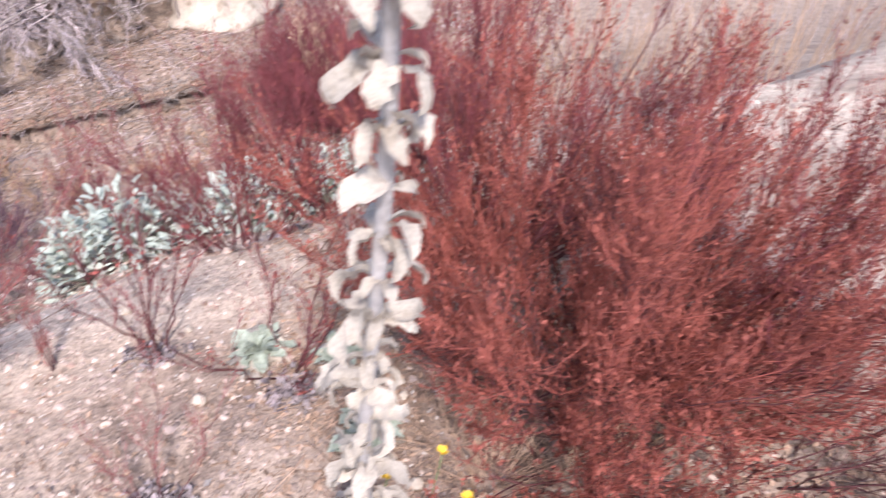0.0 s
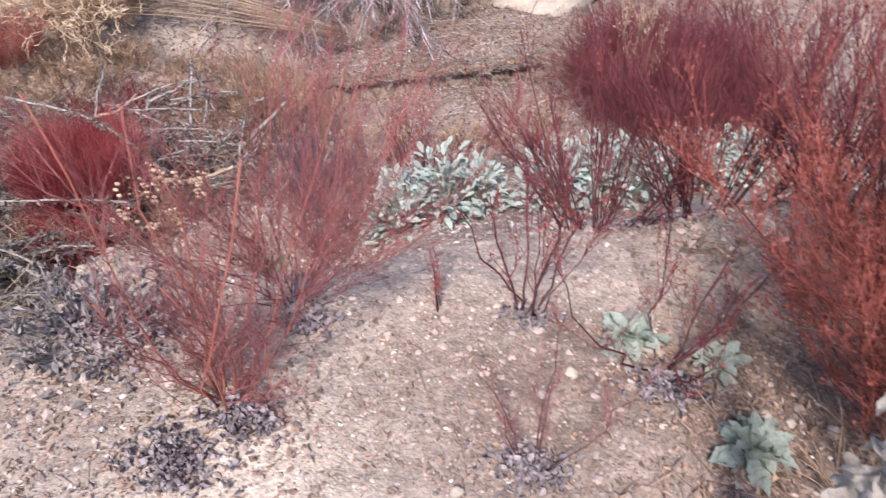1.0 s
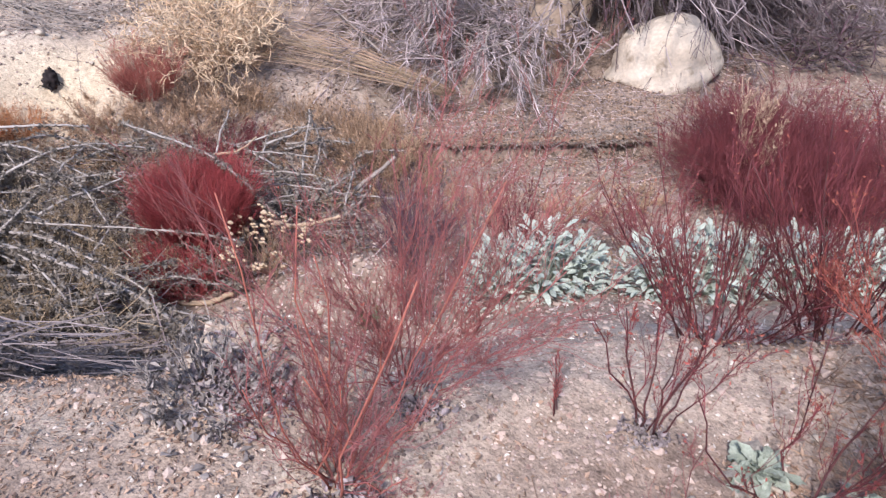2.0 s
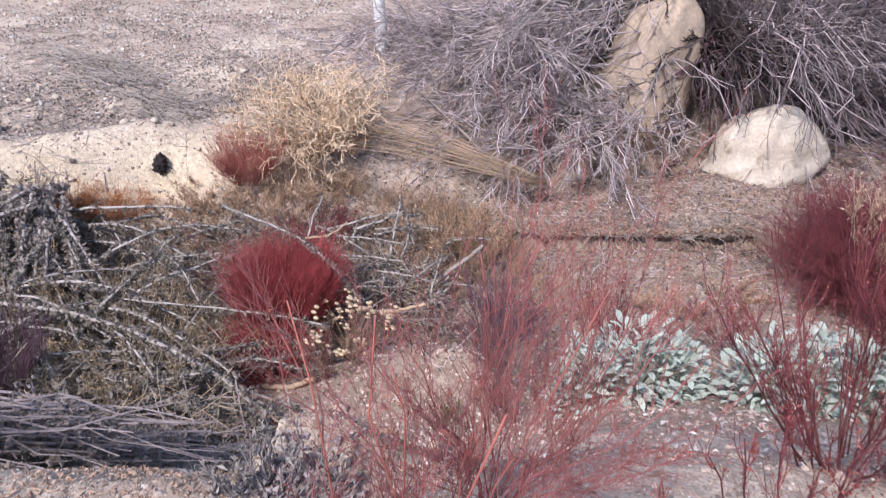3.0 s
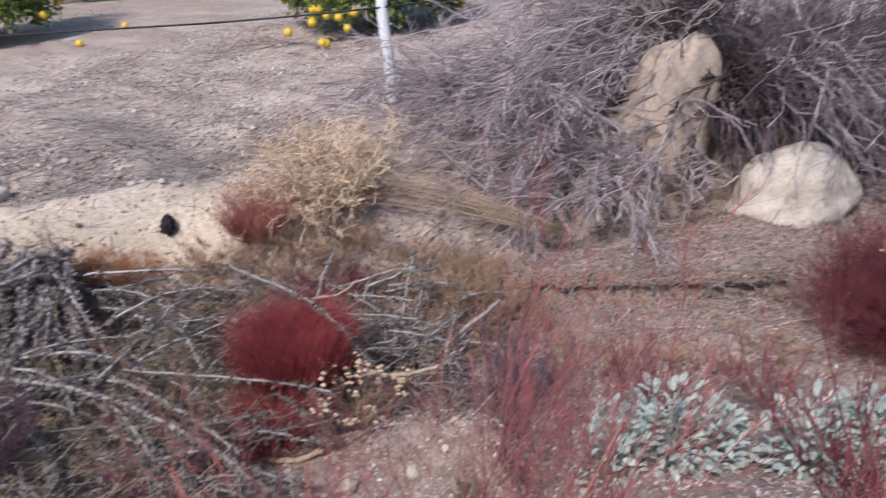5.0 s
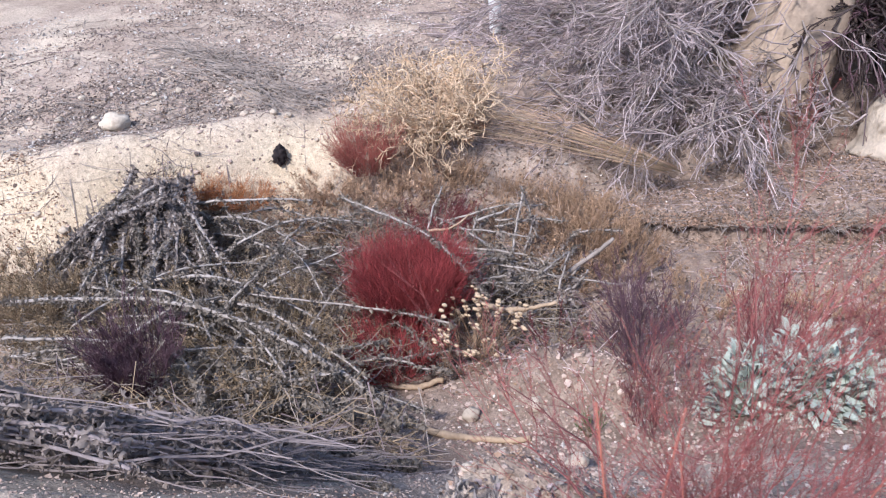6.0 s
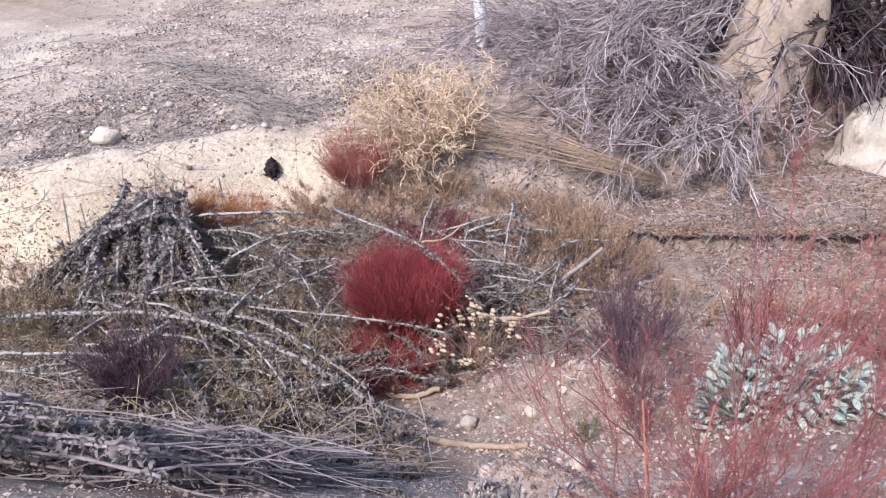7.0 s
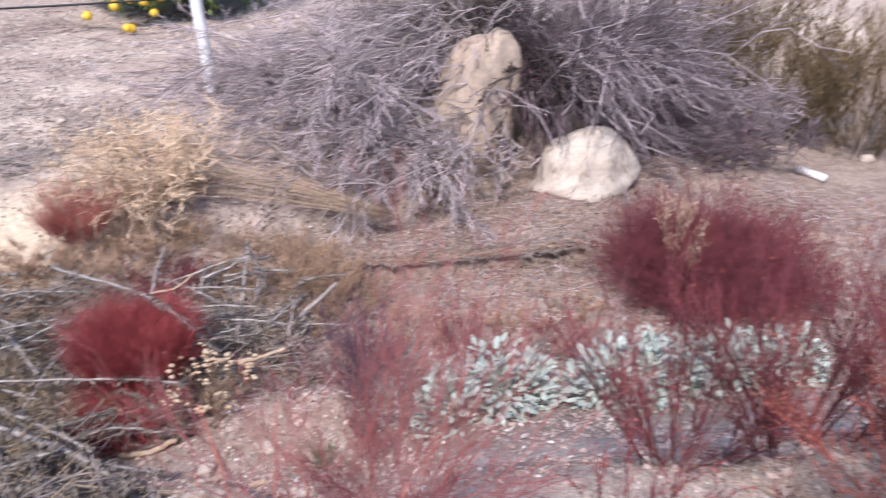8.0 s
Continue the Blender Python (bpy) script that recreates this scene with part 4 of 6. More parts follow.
BIG = [
    ([(-5.68, 0.91, -1.25), (-4.85, 1.46, -1.2), (-4.13, 1.71, -1.2), (-3.46, 1.84, -1.3), (-3.04, 1.96, -1.6)], 0.020, 0.022, 420),
    ([(-3.96, 1.16, -1.42), (-3.73, 1.46, -1.30), (-3.41, 1.80, -1.28)], 0.021, 0.013, 150),
    ([(-4.50, 1.63, -1.40), (-4.50, 1.96, -1.25), (-4.53, 2.32, -1.13)], 0.019, 0.012, 130),
    ([(-5.12, 3.26, -1.35), (-4.10, 3.07, -1.20), (-3.63, 2.99, -1.25), (-3.43, 3.02, -1.50)], 0.012, 0.018, 160),
    ([(-5.96, 2.44, -1.30), (-5.52, 2.69, -1.25), (-5.18, 3.02, -1.30)], 0.018, 0.012, 40),
    ([(-5.33, 0.76, -1.30), (-4.77, 1.13, -1.30)], 0.017, 0.014, 30),
    ([(-4.55, 1.94, -1.30), (-3.84, 2.36, -1.35), (-3.39, 2.63, -1.45)], 0.009, 0.013, 70),
    ([(-4.05, 3.47, -1.40), (-3.56, 3.65, -1.40)], 0.010, 0.008, 10),
    ([(-3.77, 3.71, -1.70), (-3.95, 4.12, -1.35)], 0.015, 0.010, 20),
    ([(-3.81, 4.09, -1.70), (-4.00, 4.15, -1.35)], 0.012, 0.009, 20),
    ([(-6.19, 1.32, -1.50), (-6.15, 1.82, -1.15), (-6.10, 2.20, -1.12), (-5.60, 2.50, -1.45)], 0.012, 0.016, 240),
    ([(-6.11, 2.18, -1.12), (-5.50, 2.16, -1.25), (-4.82, 1.94, -1.50)], 0.014, 0.010, 200),
    ([(-6.15, 2.10, -1.12), (-5.76, 1.89, -1.25), (-5.45, 1.66, -1.50)], 0.014, 0.010, 200),
    ([(-4.30, 1.46, -1.38), (-3.65, 1.55, -1.33), (-3.08, 1.62, -1.23)], 0.018, 0.012, 260),
    ([(-4.93, 1.42, -1.44), (-4.07, 1.30, -1.31), (-3.56, 1.09, -1.16)], 0.016, 0.012, 200),
    ([(-4.80, 0.56, -1.44), (-4.68, 0.76, -1.40), (-4.47, 0.98, -1.33)], 0.018, 0.012, 60),
    ([(-4.00, 0.75, -1.19), (-3.66, 1.07, -1.25), (-3.12, 1.31, -1.21), (-2.56, 1.49, -1.16)], 0.018, 0.014, 420),
    ([(-4.50, 0.46, -1.40), (-3.37, 0.68, -0.85), (-3.02, 0.99, -0.98), (-2.32, 1.22, -0.80)], 0.018, 0.014, 420),
    ([(-3.50, 1.29, -1.23), (-3.34, 1.61, -1.29), (-2.87, 1.68, -1.25)], 0.016, 0.012, 260),
    ([(-6.38, 1.36, -1.49), (-6.00, 1.46, -1.59), (-5.47, 1.54, -1.59)], 0.014, 0.01, 160),
    ([(-4.54, 0.54, -1.39), (-4.45, 0.77, -1.35), (-4.37, 1.00, -1.33)], 0.018, 0.012, 60),
    ([(-5.51, 0.78, -1.53), (-5.22, 0.98, -1.53), (-4.90, 1.10, -1.48)], 0.015, 0.012, 40),
]
for pts, r0, r1, hn in BIG:
    dead_stalk(pts, r0 * 0.62, r1 * 0.62, int(hn * 4.0), husk=(0.018, 0.052), hang=0.5)
# large stalks lying across the top of the heap
for i in range(34):
    c = np.array([rng.uniform(-5.7, -3.5), 0, rng.uniform(-1.46, -1.28)])
    c[1] = rng.uniform(1.0, 2.9) if c[0] < -4.2 else rng.uniform(1.6, 2.4)
    a = rng.normal(0.35, 0.75)
    L = rng.uniform(0.7, 1.5)
    w = np.array([math.cos(a), math.sin(a), rng.normal(0, 0.07)]) * L * 0.5
    if math.hypot(c[0] + 3.8, c[1] - 2.65) > 0.8 and math.hypot(c[0] + 4.35, c[1] - 1.05) > 0.5:
        dead_stalk([c - w - (0, 0, 0.12), c + (0, 0, 0.05), c + w - (0, 0, 0.10)], rng.uniform(0.007, 0.012), 0.006, int(rng.integers(140, 380)), "thick grey stalk furred with dry leaves across the heap", group="thick stalks across the heap")
# furred stalks that droop from the top of a hump to the ground
top_ = np.array([-6.17, 2.28, -1.16])
for i in range(26):
    q = rng.uniform(0, 1)
    e = (1 - q) ** 2 * np.array([-6.55, 1.15, -1.7]) + 2 * q * (1 - q) * np.array([-5.35, 0.95, -1.6]) + q * q * np.array([-4.55, 2.15, -1.5])
    a = top_ + rng.normal(0, 1, 3) * np.array([0.16, 0.12, 0.05])
    f = rng.uniform(0.55, 1.0)
    e = a + (e - a) * f
    e[2] = -1.16 - 0.45 * f
    dead_stalk([a, (a + e) / 2 + (0, 0, 0.10), e], 0.015, 0.008, 420, "dark drooping dead stalk hung with shrivelled leaves", (M_STALK, M_HUMP), (0.03, 0.075), "drooping stalks of the hump", hang=0.9)
# the stack of cut stalks lying side by side
for i in range(130):
    q = rng.random()
    s0, u0, u1 = rng.uniform(0.06, 1.10), rng.uniform(-2.0, -0.9), rng.uniform(-0.3, 0.40)
    s1 = s0 + rng.normal(0, 0.30)
    a = np.array([-2.6 - 0.516 * s0 + 0.857 * u0, 0.35 + 0.857 * s0 + 0.516 * u0, -2.0])
    b = np.array([-2.6 - 0.516 * s1 + 0.857 * u1, 0.35 + 0.857 * s1 + 0.516 * u1, -2.0])
    m = (a + b) / 2 + rng.normal(0, 0.03, 3)
    dead_stalk([a, m, b], rng.uniform(0.005, 0.010), 0.005, int(rng.integers(90, 300)), "cut grey-brown stalk stacked with others in the wash", (M_STACK, M_HUMP), (0.016, 0.045), group="stack of cut stalks", lift=0.04 + 0.40 * q * max(0.25, 1 - s0))
# loose leaves and thin stems over the stack
ns = 5200
ss, us = rng.uniform(0.10, 1.30, ns), rng.uniform(-2.2, 0.45, ns)
hp = np.stack([-2.6 - 0.516 * ss + 0.857 * us, 0.35 + 0.857 * ss + 0.516 * us], -1)
hp = np.concatenate([hp, (height(hp[:, 0], hp[:, 1]) + rng.uniform(0.0, 0.36, ns) * np.clip(1.1 - ss, 0.2, 1))[:, None]], 1)
g = blades(Geo(), hp, rng.normal(size=(ns, 3)) * np.array([1, 1, 0.4]), rng.normal(size=(ns, 3)), rng.uniform(0.015, 0.042, ns), rng.uniform(0.005, 0.014, ns), rng.uniform(0.8, 2.8, ns), 4, 0.6, 0.003)
tagged(new("dead_leaves", g.mesh("dead_leaves", M_HUMP)), "crumpled dead leaves over the stacked stalks", "litter", kind="stuff")
lay_sticks("dead_brush", hp[:800], M_STACK, 0.25, 0.8, 0.0030, "thin grey-brown stems over the stacked stalks", 0.06, (0.55, 0.2), "brush")
# loose stalks crossing in the heap
for i in range(46):
    c = np.array([rng.uniform(-5.6, -3.3), 0, -1.52 + rng.uniform(-0.10, 0.14)])
    c[1] = rng.uniform(0.9, 3.4) if c[0] < -4 else rng.uniform(1.5, 3.6)
    a = rng.normal(0.45, 0.7)
    L = rng.uniform(0.35, 0.9)
    w = np.array([math.cos(a), math.sin(a), rng.normal(0, 0.12)]) * L * 0.5
    dead_stalk([c - w, c + (0, 0, 0.03), c + w], rng.uniform(0.006, 0.011), 0.005, int(rng.integers(80, 220)), "fallen grey stalk with crumpled dead leaves", group="loose stalks in the heap")


def heap_points(n, lift):
    x = rng.uniform(-6.6, -2.75, n)
    y = rng.uniform(0.3, 4.0, n)
    hi = np.interp(x, [-6.6, -6.0, -5.0, -3.7, -2.75], [2.5, 2.8, 3.5, 3.9, 3.2])
    lo = np.interp(x, [-6.6, -5.5, -4.6, -3.4, -2.75], [1.2, 0.6, 0.35, 1.2, 1.7])
    # bare sand at the foot of the near bank stays clear
    clear = ((x > -3.45) & (y < 3.0) & (y > 1.85 + (x + 2.7) * 0.3))
    dome = np.hypot(x + 3.80, y - 2.72) < 0.36
    k = (y > lo) & (y < hi) & ~clear & ~dome
    p = np.stack([x[k], y[k], height(x[k], y[k])], -1)
    p[:, 2] = np.maximum(p[:, 2], -1.86) + rng.random(len(p)) ** 1.4 * lift
    return p


lay_sticks("dead_brush", heap_points(1700, 0.28), M_GREYWOOD, 0.12, 0.5, 0.0030, "matted grey dead stems heaped in the wash", 0.3, (0.5, 0.8), "brush")
lay_sticks("dead_brush", heap_points(6600, 0.27), M_OLIVE, 0.10, 0.4, 0.0022, "olive-brown straw tangled in the heap", 0.35, None, "brush")
hp = heap_points(9000, 0.32)
g = blades(Geo(), hp, rng.normal(size=(len(hp), 3)), rng.normal(size=(len(hp), 3)), rng.uniform(0.02, 0.06, len(hp)), rng.uniform(0.012, 0.03, len(hp)), rng.uniform(0.6, 2.6, len(hp)), 2, 0.5)
tagged(new("dead_leaves", g.mesh("dead_leaves", M_HUSK)), "shrivelled dead leaves heaped in the wash", "litter", kind="stuff")

# dark leaves and stems laid low to blacken the heap's gaps like shade
lay_flecks("dead_leaves", heap_points(16000, 0.10), M_LITTER_DARK, 0.02, 0.055, "dark leaf fill for the shaded gaps under the heap of stalks", 0.6)
lay_sticks("dead_brush", heap_points(1500, 0.18), M_GREYDARK, 0.15, 0.6, 0.0034, "dark stem fill for the shaded gaps under the heap of stalks", 0.25, (0.5, 0.8), "brush")

# broken stalks propped up beside the crimson shrub
for i in range(20):
    a_ = np.array([-3.5 + rng.normal(0, 0.22), 3.45 + rng.normal(0, 0.22), -1.86])
    b_ = a_ + np.array([rng.normal(-0.15, 0.28), rng.normal(0.15, 0.25), rng.uniform(0.10, 0.42)])
    dead_stalk([a_, (a_ + b_) / 2 + rng.normal(0, 0.02, 3), b_], rng.uniform(0.008, 0.014), 0.007, int(rng.integers(60, 160)), "broken grey stalk propped among dead weeds", (M_STALK, M_HUMP), (0.02, 0.055), "broken stalks beside the crimson shrub", hang=0.7)
# olive weeds that grow through the heap
for i in range(18):
    wx, wy = rng.uniform(-6.3, -3.6), rng.uniform(0.9, 2.2)
    if math.hypot(wx + 4.4, wy - 1.1) > 0.35:
        shrub("dry_weed", wx, wy, rng.uniform(0.28, 0.42), 26, "olive-brown dry weed growing through dead stalks", [M_OLIVE, M_OLIVE, M_OLIVE], spread=1.1, foot=0.16, twigs=8, fine=4, r=0.0024, fine_r=0.0015, leaf=700, curl=0.15, group="dry weeds in the heap", leafsize=(0.012, 0.03), z=max(ground_z(wx, wy), -1.75) + 0.08)
dead_stalk([(-3.38, 2.95, -1.50), (-3.17, 3.04, -1.50), (-2.97, 3.16, -1.45)], 0.020, 0.011, 0, "bare tan broken stick with a forked end", (M_TANWOOD, M_HUSK), name="broken_stick", category="stick", group="bare sticks")
dead_stalk([(-4.30, 3.36, -1.45), (-4.08, 3.45, -1.38), (-4.03, 3.58, -1.30)], 0.011, 0.006, 0, "pale forked twig lying on dead stalks", (M_TANWOOD, M_HUSK), name="broken_stick", category="stick", group="bare sticks")
dead_stalk([(-3.40, 3.55, -1.78), (-3.11, 4.05, -1.45)], 0.022, 0.014, 0, "grey bare branch leaning on the bank", (M_GREYWOOD, M_HUSK), name="broken_stick", category="stick", group="bare sticks")
dead_stalk([(-2.99, 1.97, -1.62), (-2.75, 2.08, -1.60), (-2.49, 2.23, -1.62)], 0.022, 0.016, 0, "bare tan root lying on sand", (M_TANWOOD, M_HUSK), name="broken_stick", category="stick", group="bare sticks")
dead_stalk([(-3.51, 2.18, -1.68), (-3.36, 2.24, -1.66), (-3.24, 2.37, -1.62)], 0.015, 0.018, 0, "pale bent stick half buried", (M_TANWOOD, M_HUSK), name="broken_stick", category="stick", group="bare sticks")
dead_stalk([(-4.96, 5.53, -0.90), (-4.40, 5.5, -1.2), (-3.83, 5.49, -1.55)], 0.010, 0.013, 0, "long straight pale stick leaning on the brush", (M_GREYWOOD, M_HUSK), name="broken_stick", category="stick", group="bare sticks")


# dry flower heads on a bushy stem
def pompoms(x, y, h, n):
    ob = thing("dry_flower_plant", x, y, "dry plant with round straw-coloured flower heads", "plant")
    p, L = stems_main(n, h, 0.9, 0.05, 0.1, (-0.1, 0.0), low=0.7)
    rad = taper(n, 7, 0.003, 0.0016)
    stems = [part("stem", tubes(Geo(), p[i:i + 1], rad[i:i + 1]).mesh("stem", M_BROWNSTRAW, True), ob) for i in range(n)]
    head = lumps(Geo(), np.zeros((1, 3)), [0.019], 0.12, 0.9).mesh("flower_head", M_POM, True)
    q, _ = offshoots(p, L, n * 2, 0.7, 0.98, 0.3, 0.6, 0.3)
    tagged(part("twig_mass", tubes(Geo(), q, taper(len(q), 5, 0.0016, 0.001)).mesh("twig_mass", M_BROWNSTRAW, True), ob), kind="stuff")
    for c in np.concatenate([p[:, -1], q[:, -1]]):
        nearest = int(np.argmin(np.linalg.norm(p[:, -1] - c, axis=1)))
        part("flower_head", head, stems[nearest], m=Matrix.Translation(c) @ Matrix.Scale(float(rng.uniform(0.6, 1.05)), 4))


pompoms(-3.22, 2.74, 0.36, 40)
shrub("dry_weed", -3.25, 2.62, 0.26, 40, "brown dry weed under round flower heads", [M_BROWNSTRAW, M_GOLDWEED, M_HUSK], spread=1.0, foot=0.12, twigs=7, fine=3, r=0.0024, fine_r=0.0014, leaf=900, leafsize=(0.012, 0.03))


# ---------------------------------------------------------------- stones
def boulder(name, x, y, z, label, size, mat_, turn, seed, ridge=0.0, tilt=(0, 0), power=2.6, slope=0.0):
    def shape(v):
        r = 1 / (np.abs(v) ** power).sum(1, keepdims=True) ** (1 / power)
        p = v * r
        q = np.array([noise.noise(Vector(a * 1.4 + seed)) * 0.16 + noise.noise(Vector(a * 4 + seed)) * 0.05 + noise.noise(Vector(a * 11 + seed)) * 0.018 for a in v])[:, None]
        p = p * (1 + q)
        p[:, 1] -= ridge * np.maximum(0, 0.55 - np.abs(p[:, 0] - 0.15)) * np.clip(-p[:, 1] * 2.0, 0, 1)
        p[:, 2] -= slope * np.maximum(0, 0.35 - p[:, 0]) * np.clip(p[:, 2] * 2.0, 0, 1)
        return p * np.array(size)
    ob = new(name, sphere_mesh(name, mat_, shape, 44, 64))
    ob.matrix_basis = pose(x, y, z, tilt[0], tilt[1], turn)
    return tagged(ob, label, "rock")


boulder("standing_rock", -3.33, 7.42, -1.02, "tall tan sandstone slab standing under dead brush", (0.50, 0.38, 0.93), M_ROCK, 22, 3.0, 0.45, (-6, 5), 2.5, 0.42)
boulder("boulder", -2.02, 7.35, -1.60, "rounded pale sandstone boulder with dark pits", (0.56, 0.44, 0.47), M_BOULDER, 12, 9.0, 0.05, (0, -22), 2.2, 0.30)


def small_stone(x, y, r, label, group="loose stones", mat_=None, sink=0.3):
    def shape(v):
        q = np.array([noise.noise(Vector(a * 1.7 + x * 31 + y * 17)) * 0.35 + noise.noise(Vector(a * 5 + y * 9)) * 0.1 for a in v])[:, None]
        return v * (1 + q) * np.array((r, r * 0.8, r * 0.7))
    ob = new("stone", sphere_mesh("stone", mat_ or M_STONE, shape, 12, 16))
    ob.matrix_basis = pose(x, y, ground_z(x, y) + r * (0.7 - sink), 0, 0, rng.uniform(0, 360))
    return tagged(ob, label, "stone", group)


small_stone(-2.90, 2.24, 0.050, "rounded pale stone on gravelly sand")
small_stone(-2.62, 2.45, 0.050, "rounded pale stone on gravelly sand")
small_stone(-2.10, 2.05, 0.055, "flat whitish stone on sand")
small_stone(-7.47, 2.62, 0.125, "flat pale sandy clod among dry twigs", mat_=M_BOULDER, sink=0.45)
small_stone(0.98, 9.7, 0.09, "whitish stone on pale sand")
for i in range(30):
    sx, sy = rng.uniform(-1.9, 0.2), rng.uniform(0.35, 1.6)
    small_stone(sx, sy, float(rng.uniform(0.007, 0.016)), "small pale pebble on sandy gravel", "pebbles on the bench")
for i in range(26):
    sx, sy = rng.uniform(-8.5, -5.6), rng.uniform(1.6, 5.5)
    small_stone(sx, sy, float(rng.uniform(0.02, 0.05)), "small pale stone on the orchard edge", "stones on the orchard edge")


def charred_stump(x, y):
    """A ragged burnt stub with a few root ends."""
    def shape(v):
        q = np.array([noise.noise(Vector(a * 2.2 + 7)) * 0.5 + noise.noise(Vector(a * 6 + 3)) * 0.3 for a in v])[:, None]
        return v * (1 + q) * np.array((0.062, 0.055, 0.085))
    ob = thing("charred_stump", x, y, "ragged black charred stump on the sand bank", "stump")
    part("stub", sphere_mesh("stub", M_CHAR, shape, 18, 24), ob, m=Matrix.Translation((0, 0, 0.055)))
    a = rng.uniform(0, 6.28, 9)
    w = np.stack([np.cos(a), np.sin(a), rng.uniform(-0.5, 0.3, 9)], -1)
    t = np.linspace(0.3, 1.0, 5)[None, :, None]
    p = np.array([0, 0, 0.03]) + w[:, None] * t * 0.11 + rng.normal(0, 0.005, (9, 5, 3))
    part("root_ends", tubes(Geo(), p, taper(9, 5, 0.008, 0.003)).mesh("root_ends", M_CHAR, True), ob)


charred_stump(-5.97, 3.32)


# ---------------------------------------------------------------- heaps of dead brush
def brush(name, x, y, z, n, reach, label, mats, el=(10, 70), drop=0.5, az=(0, 360), twigs=7, fine=4, r=0.007, fr=0.0022, group="dead brush", foot=0.3, crook=0.030):
    """A dead weeping bush: long branches that leave the crown and bow to the ground."""
    ob = new(name)
    ob.matrix_basis = Matrix.Translation((x, y, z))
    tagged(ob, label, "dead bush", group)
    k = 9
    a = np.radians(rng.uniform(*az, n))
    e = np.radians(rng.uniform(*el, n))
    L = reach * rng.uniform(0.5, 1.1, n)
    way = np.stack([np.cos(e) * np.cos(a), np.cos(e) * np.sin(a), np.sin(e)], -1)
    t = np.linspace(0, 1, k)
    base = rng.normal(0, foot, (n, 3)) * np.array([1, 1, 0.4])
    p = base[:, None] + way[:, None] * (t[None] * L[:, None])[..., None]
    p[..., 2] -= drop * L[:, None] * t[None] ** 1.8
    d = np.cumsum(rng.normal(0, crook, (n, k, 3)), 1) * L[:, None, None]
    d[:, 0] = 0
    p = p + d

    def settle(q):
        w = q + np.array([x, y, z])
        w[..., 2] = np.maximum(w[..., 2], height(w[..., 0], w[..., 1]) + 0.01 + 0.05 * rng.random(w.shape[:2]))
        return w - np.array([x, y, z])

    p = settle(p)
    rad = taper(n, k, r, r * 0.4)
    for i in range(n):
        part("branch", tubes(Geo(), p[i:i + 1], rad[i:i + 1], 5).mesh("branch", mats[0], True), ob)
    p2, L2 = offshoots(p, L, n * twigs, 0.2, 0.97, 0.48, 0.34, -0.06, 6, 0.10)
    p2 = settle(p2)
    p3, L3 = offshoots(p2, L2, n * twigs * fine, 0.15, 0.97, 0.55, 0.5, -0.02, 4, 0.08)
    g = tubes(Geo(), p2, taper(len(p2), 6, r * 0.5, fr))
    tubes(g, settle(p3), taper(len(p3), 4, fr, fr * 0.6))
    tagged(part("twig_mass", g.mesh("twig_mass", mats[1], True), ob), kind="stuff")
    return ob


GREYS = [M_GREYWOOD, M_GREY]
brush("dead_bush", -3.55, 8.05, -0.35, 190, 2.7, "huge dead grey bush drooping round a standing rock", GREYS, (0, 60), 0.55, (105, 262), 7, 3, foot=0.22, fr=0.0036, r=0.011, crook=0.045)
brush("dead_bush", -3.5, 8.15, -0.25, 50, 1.3, "dead grey bush with thin twigs rising over a rock", GREYS, (25, 80), 0.15, (0, 360), 8, 4, foot=0.2, r=0.006)
brush("dead_bush", -2.30, 8.55, -0.75, 150, 2.3, "dead grey bush with bowed bare branches", [M_GREY, M_GREYDARK], (0, 60), 0.45, (-75, 120), 8, 3, foot=0.25, fr=0.0036, r=0.010, crook=0.045)
brush("dead_bush", -1.3, 9.5, -1.25, 60, 0.95, "dead purple-grey bush with fine twigs", [M_PURPLE, M_GREY], (15, 75), 0.4, (0, 360), 9, 3, foot=0.4, fr=0.004)
brush("dead_bush", -2.75, 8.55, -0.95, 70, 1.3, "thicket of upright dark grey dead stems", [M_GREYDARK, M_GREYDARK], (35, 88), 0.12, (0, 360), 9, 4, foot=0.3, fr=0.0036)
brush("dead_bush", -1.75, 9.2, -1.2, 80, 0.9, "thicket of upright dark grey dead stems", [M_GREYDARK, M_GREYDARK], (40, 88), 0.12, (0, 360), 9, 4, foot=0.4, fr=0.0036)
brush("dead_bush", -3.6, 9.2, -0.8, 50, 1.3, "thicket of upright dark grey dead stems", [M_GREYDARK, M_GREY], (35, 88), 0.12, (0, 360), 8, 4, foot=0.4, fr=0.0036)
brush("root_tangle", -3.25, 7.72, -0.12, 46, 0.62, "dark tangle of dead roots crowning a standing rock", [M_ROOT_SHADE, M_ROOT_SHADE], (-30, 80), 0.4, (0, 360), 8, 3, 0.008, 0.004, foot=0.16, crook=0.06)
# two dark fills added for the shade of the hollow right of the rock
brush("root_tangle", -2.72, 7.62, -0.62, 70, 0.62, "near-black twig fill for the shade in the hollow beside a rock", [M_ROOT_SHADE, M_ROOT_SHADE], (-60, 60), 0.6, (0, 360), 8, 3, 0.010, 0.005, foot=0.14, crook=0.06)
brush("root_tangle", -2.78, 7.9, -0.65, 40, 0.7, "dark purple twig fill for the shade in the hollow beside the rock", [M_PURPLE, M_PURPLE], (-40, 60), 0.6, (0, 360), 6, 3, 0.009, 0.004, foot=0.16)
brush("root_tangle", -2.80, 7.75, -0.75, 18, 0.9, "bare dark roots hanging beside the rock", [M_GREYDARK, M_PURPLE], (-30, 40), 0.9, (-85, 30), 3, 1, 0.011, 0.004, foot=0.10)
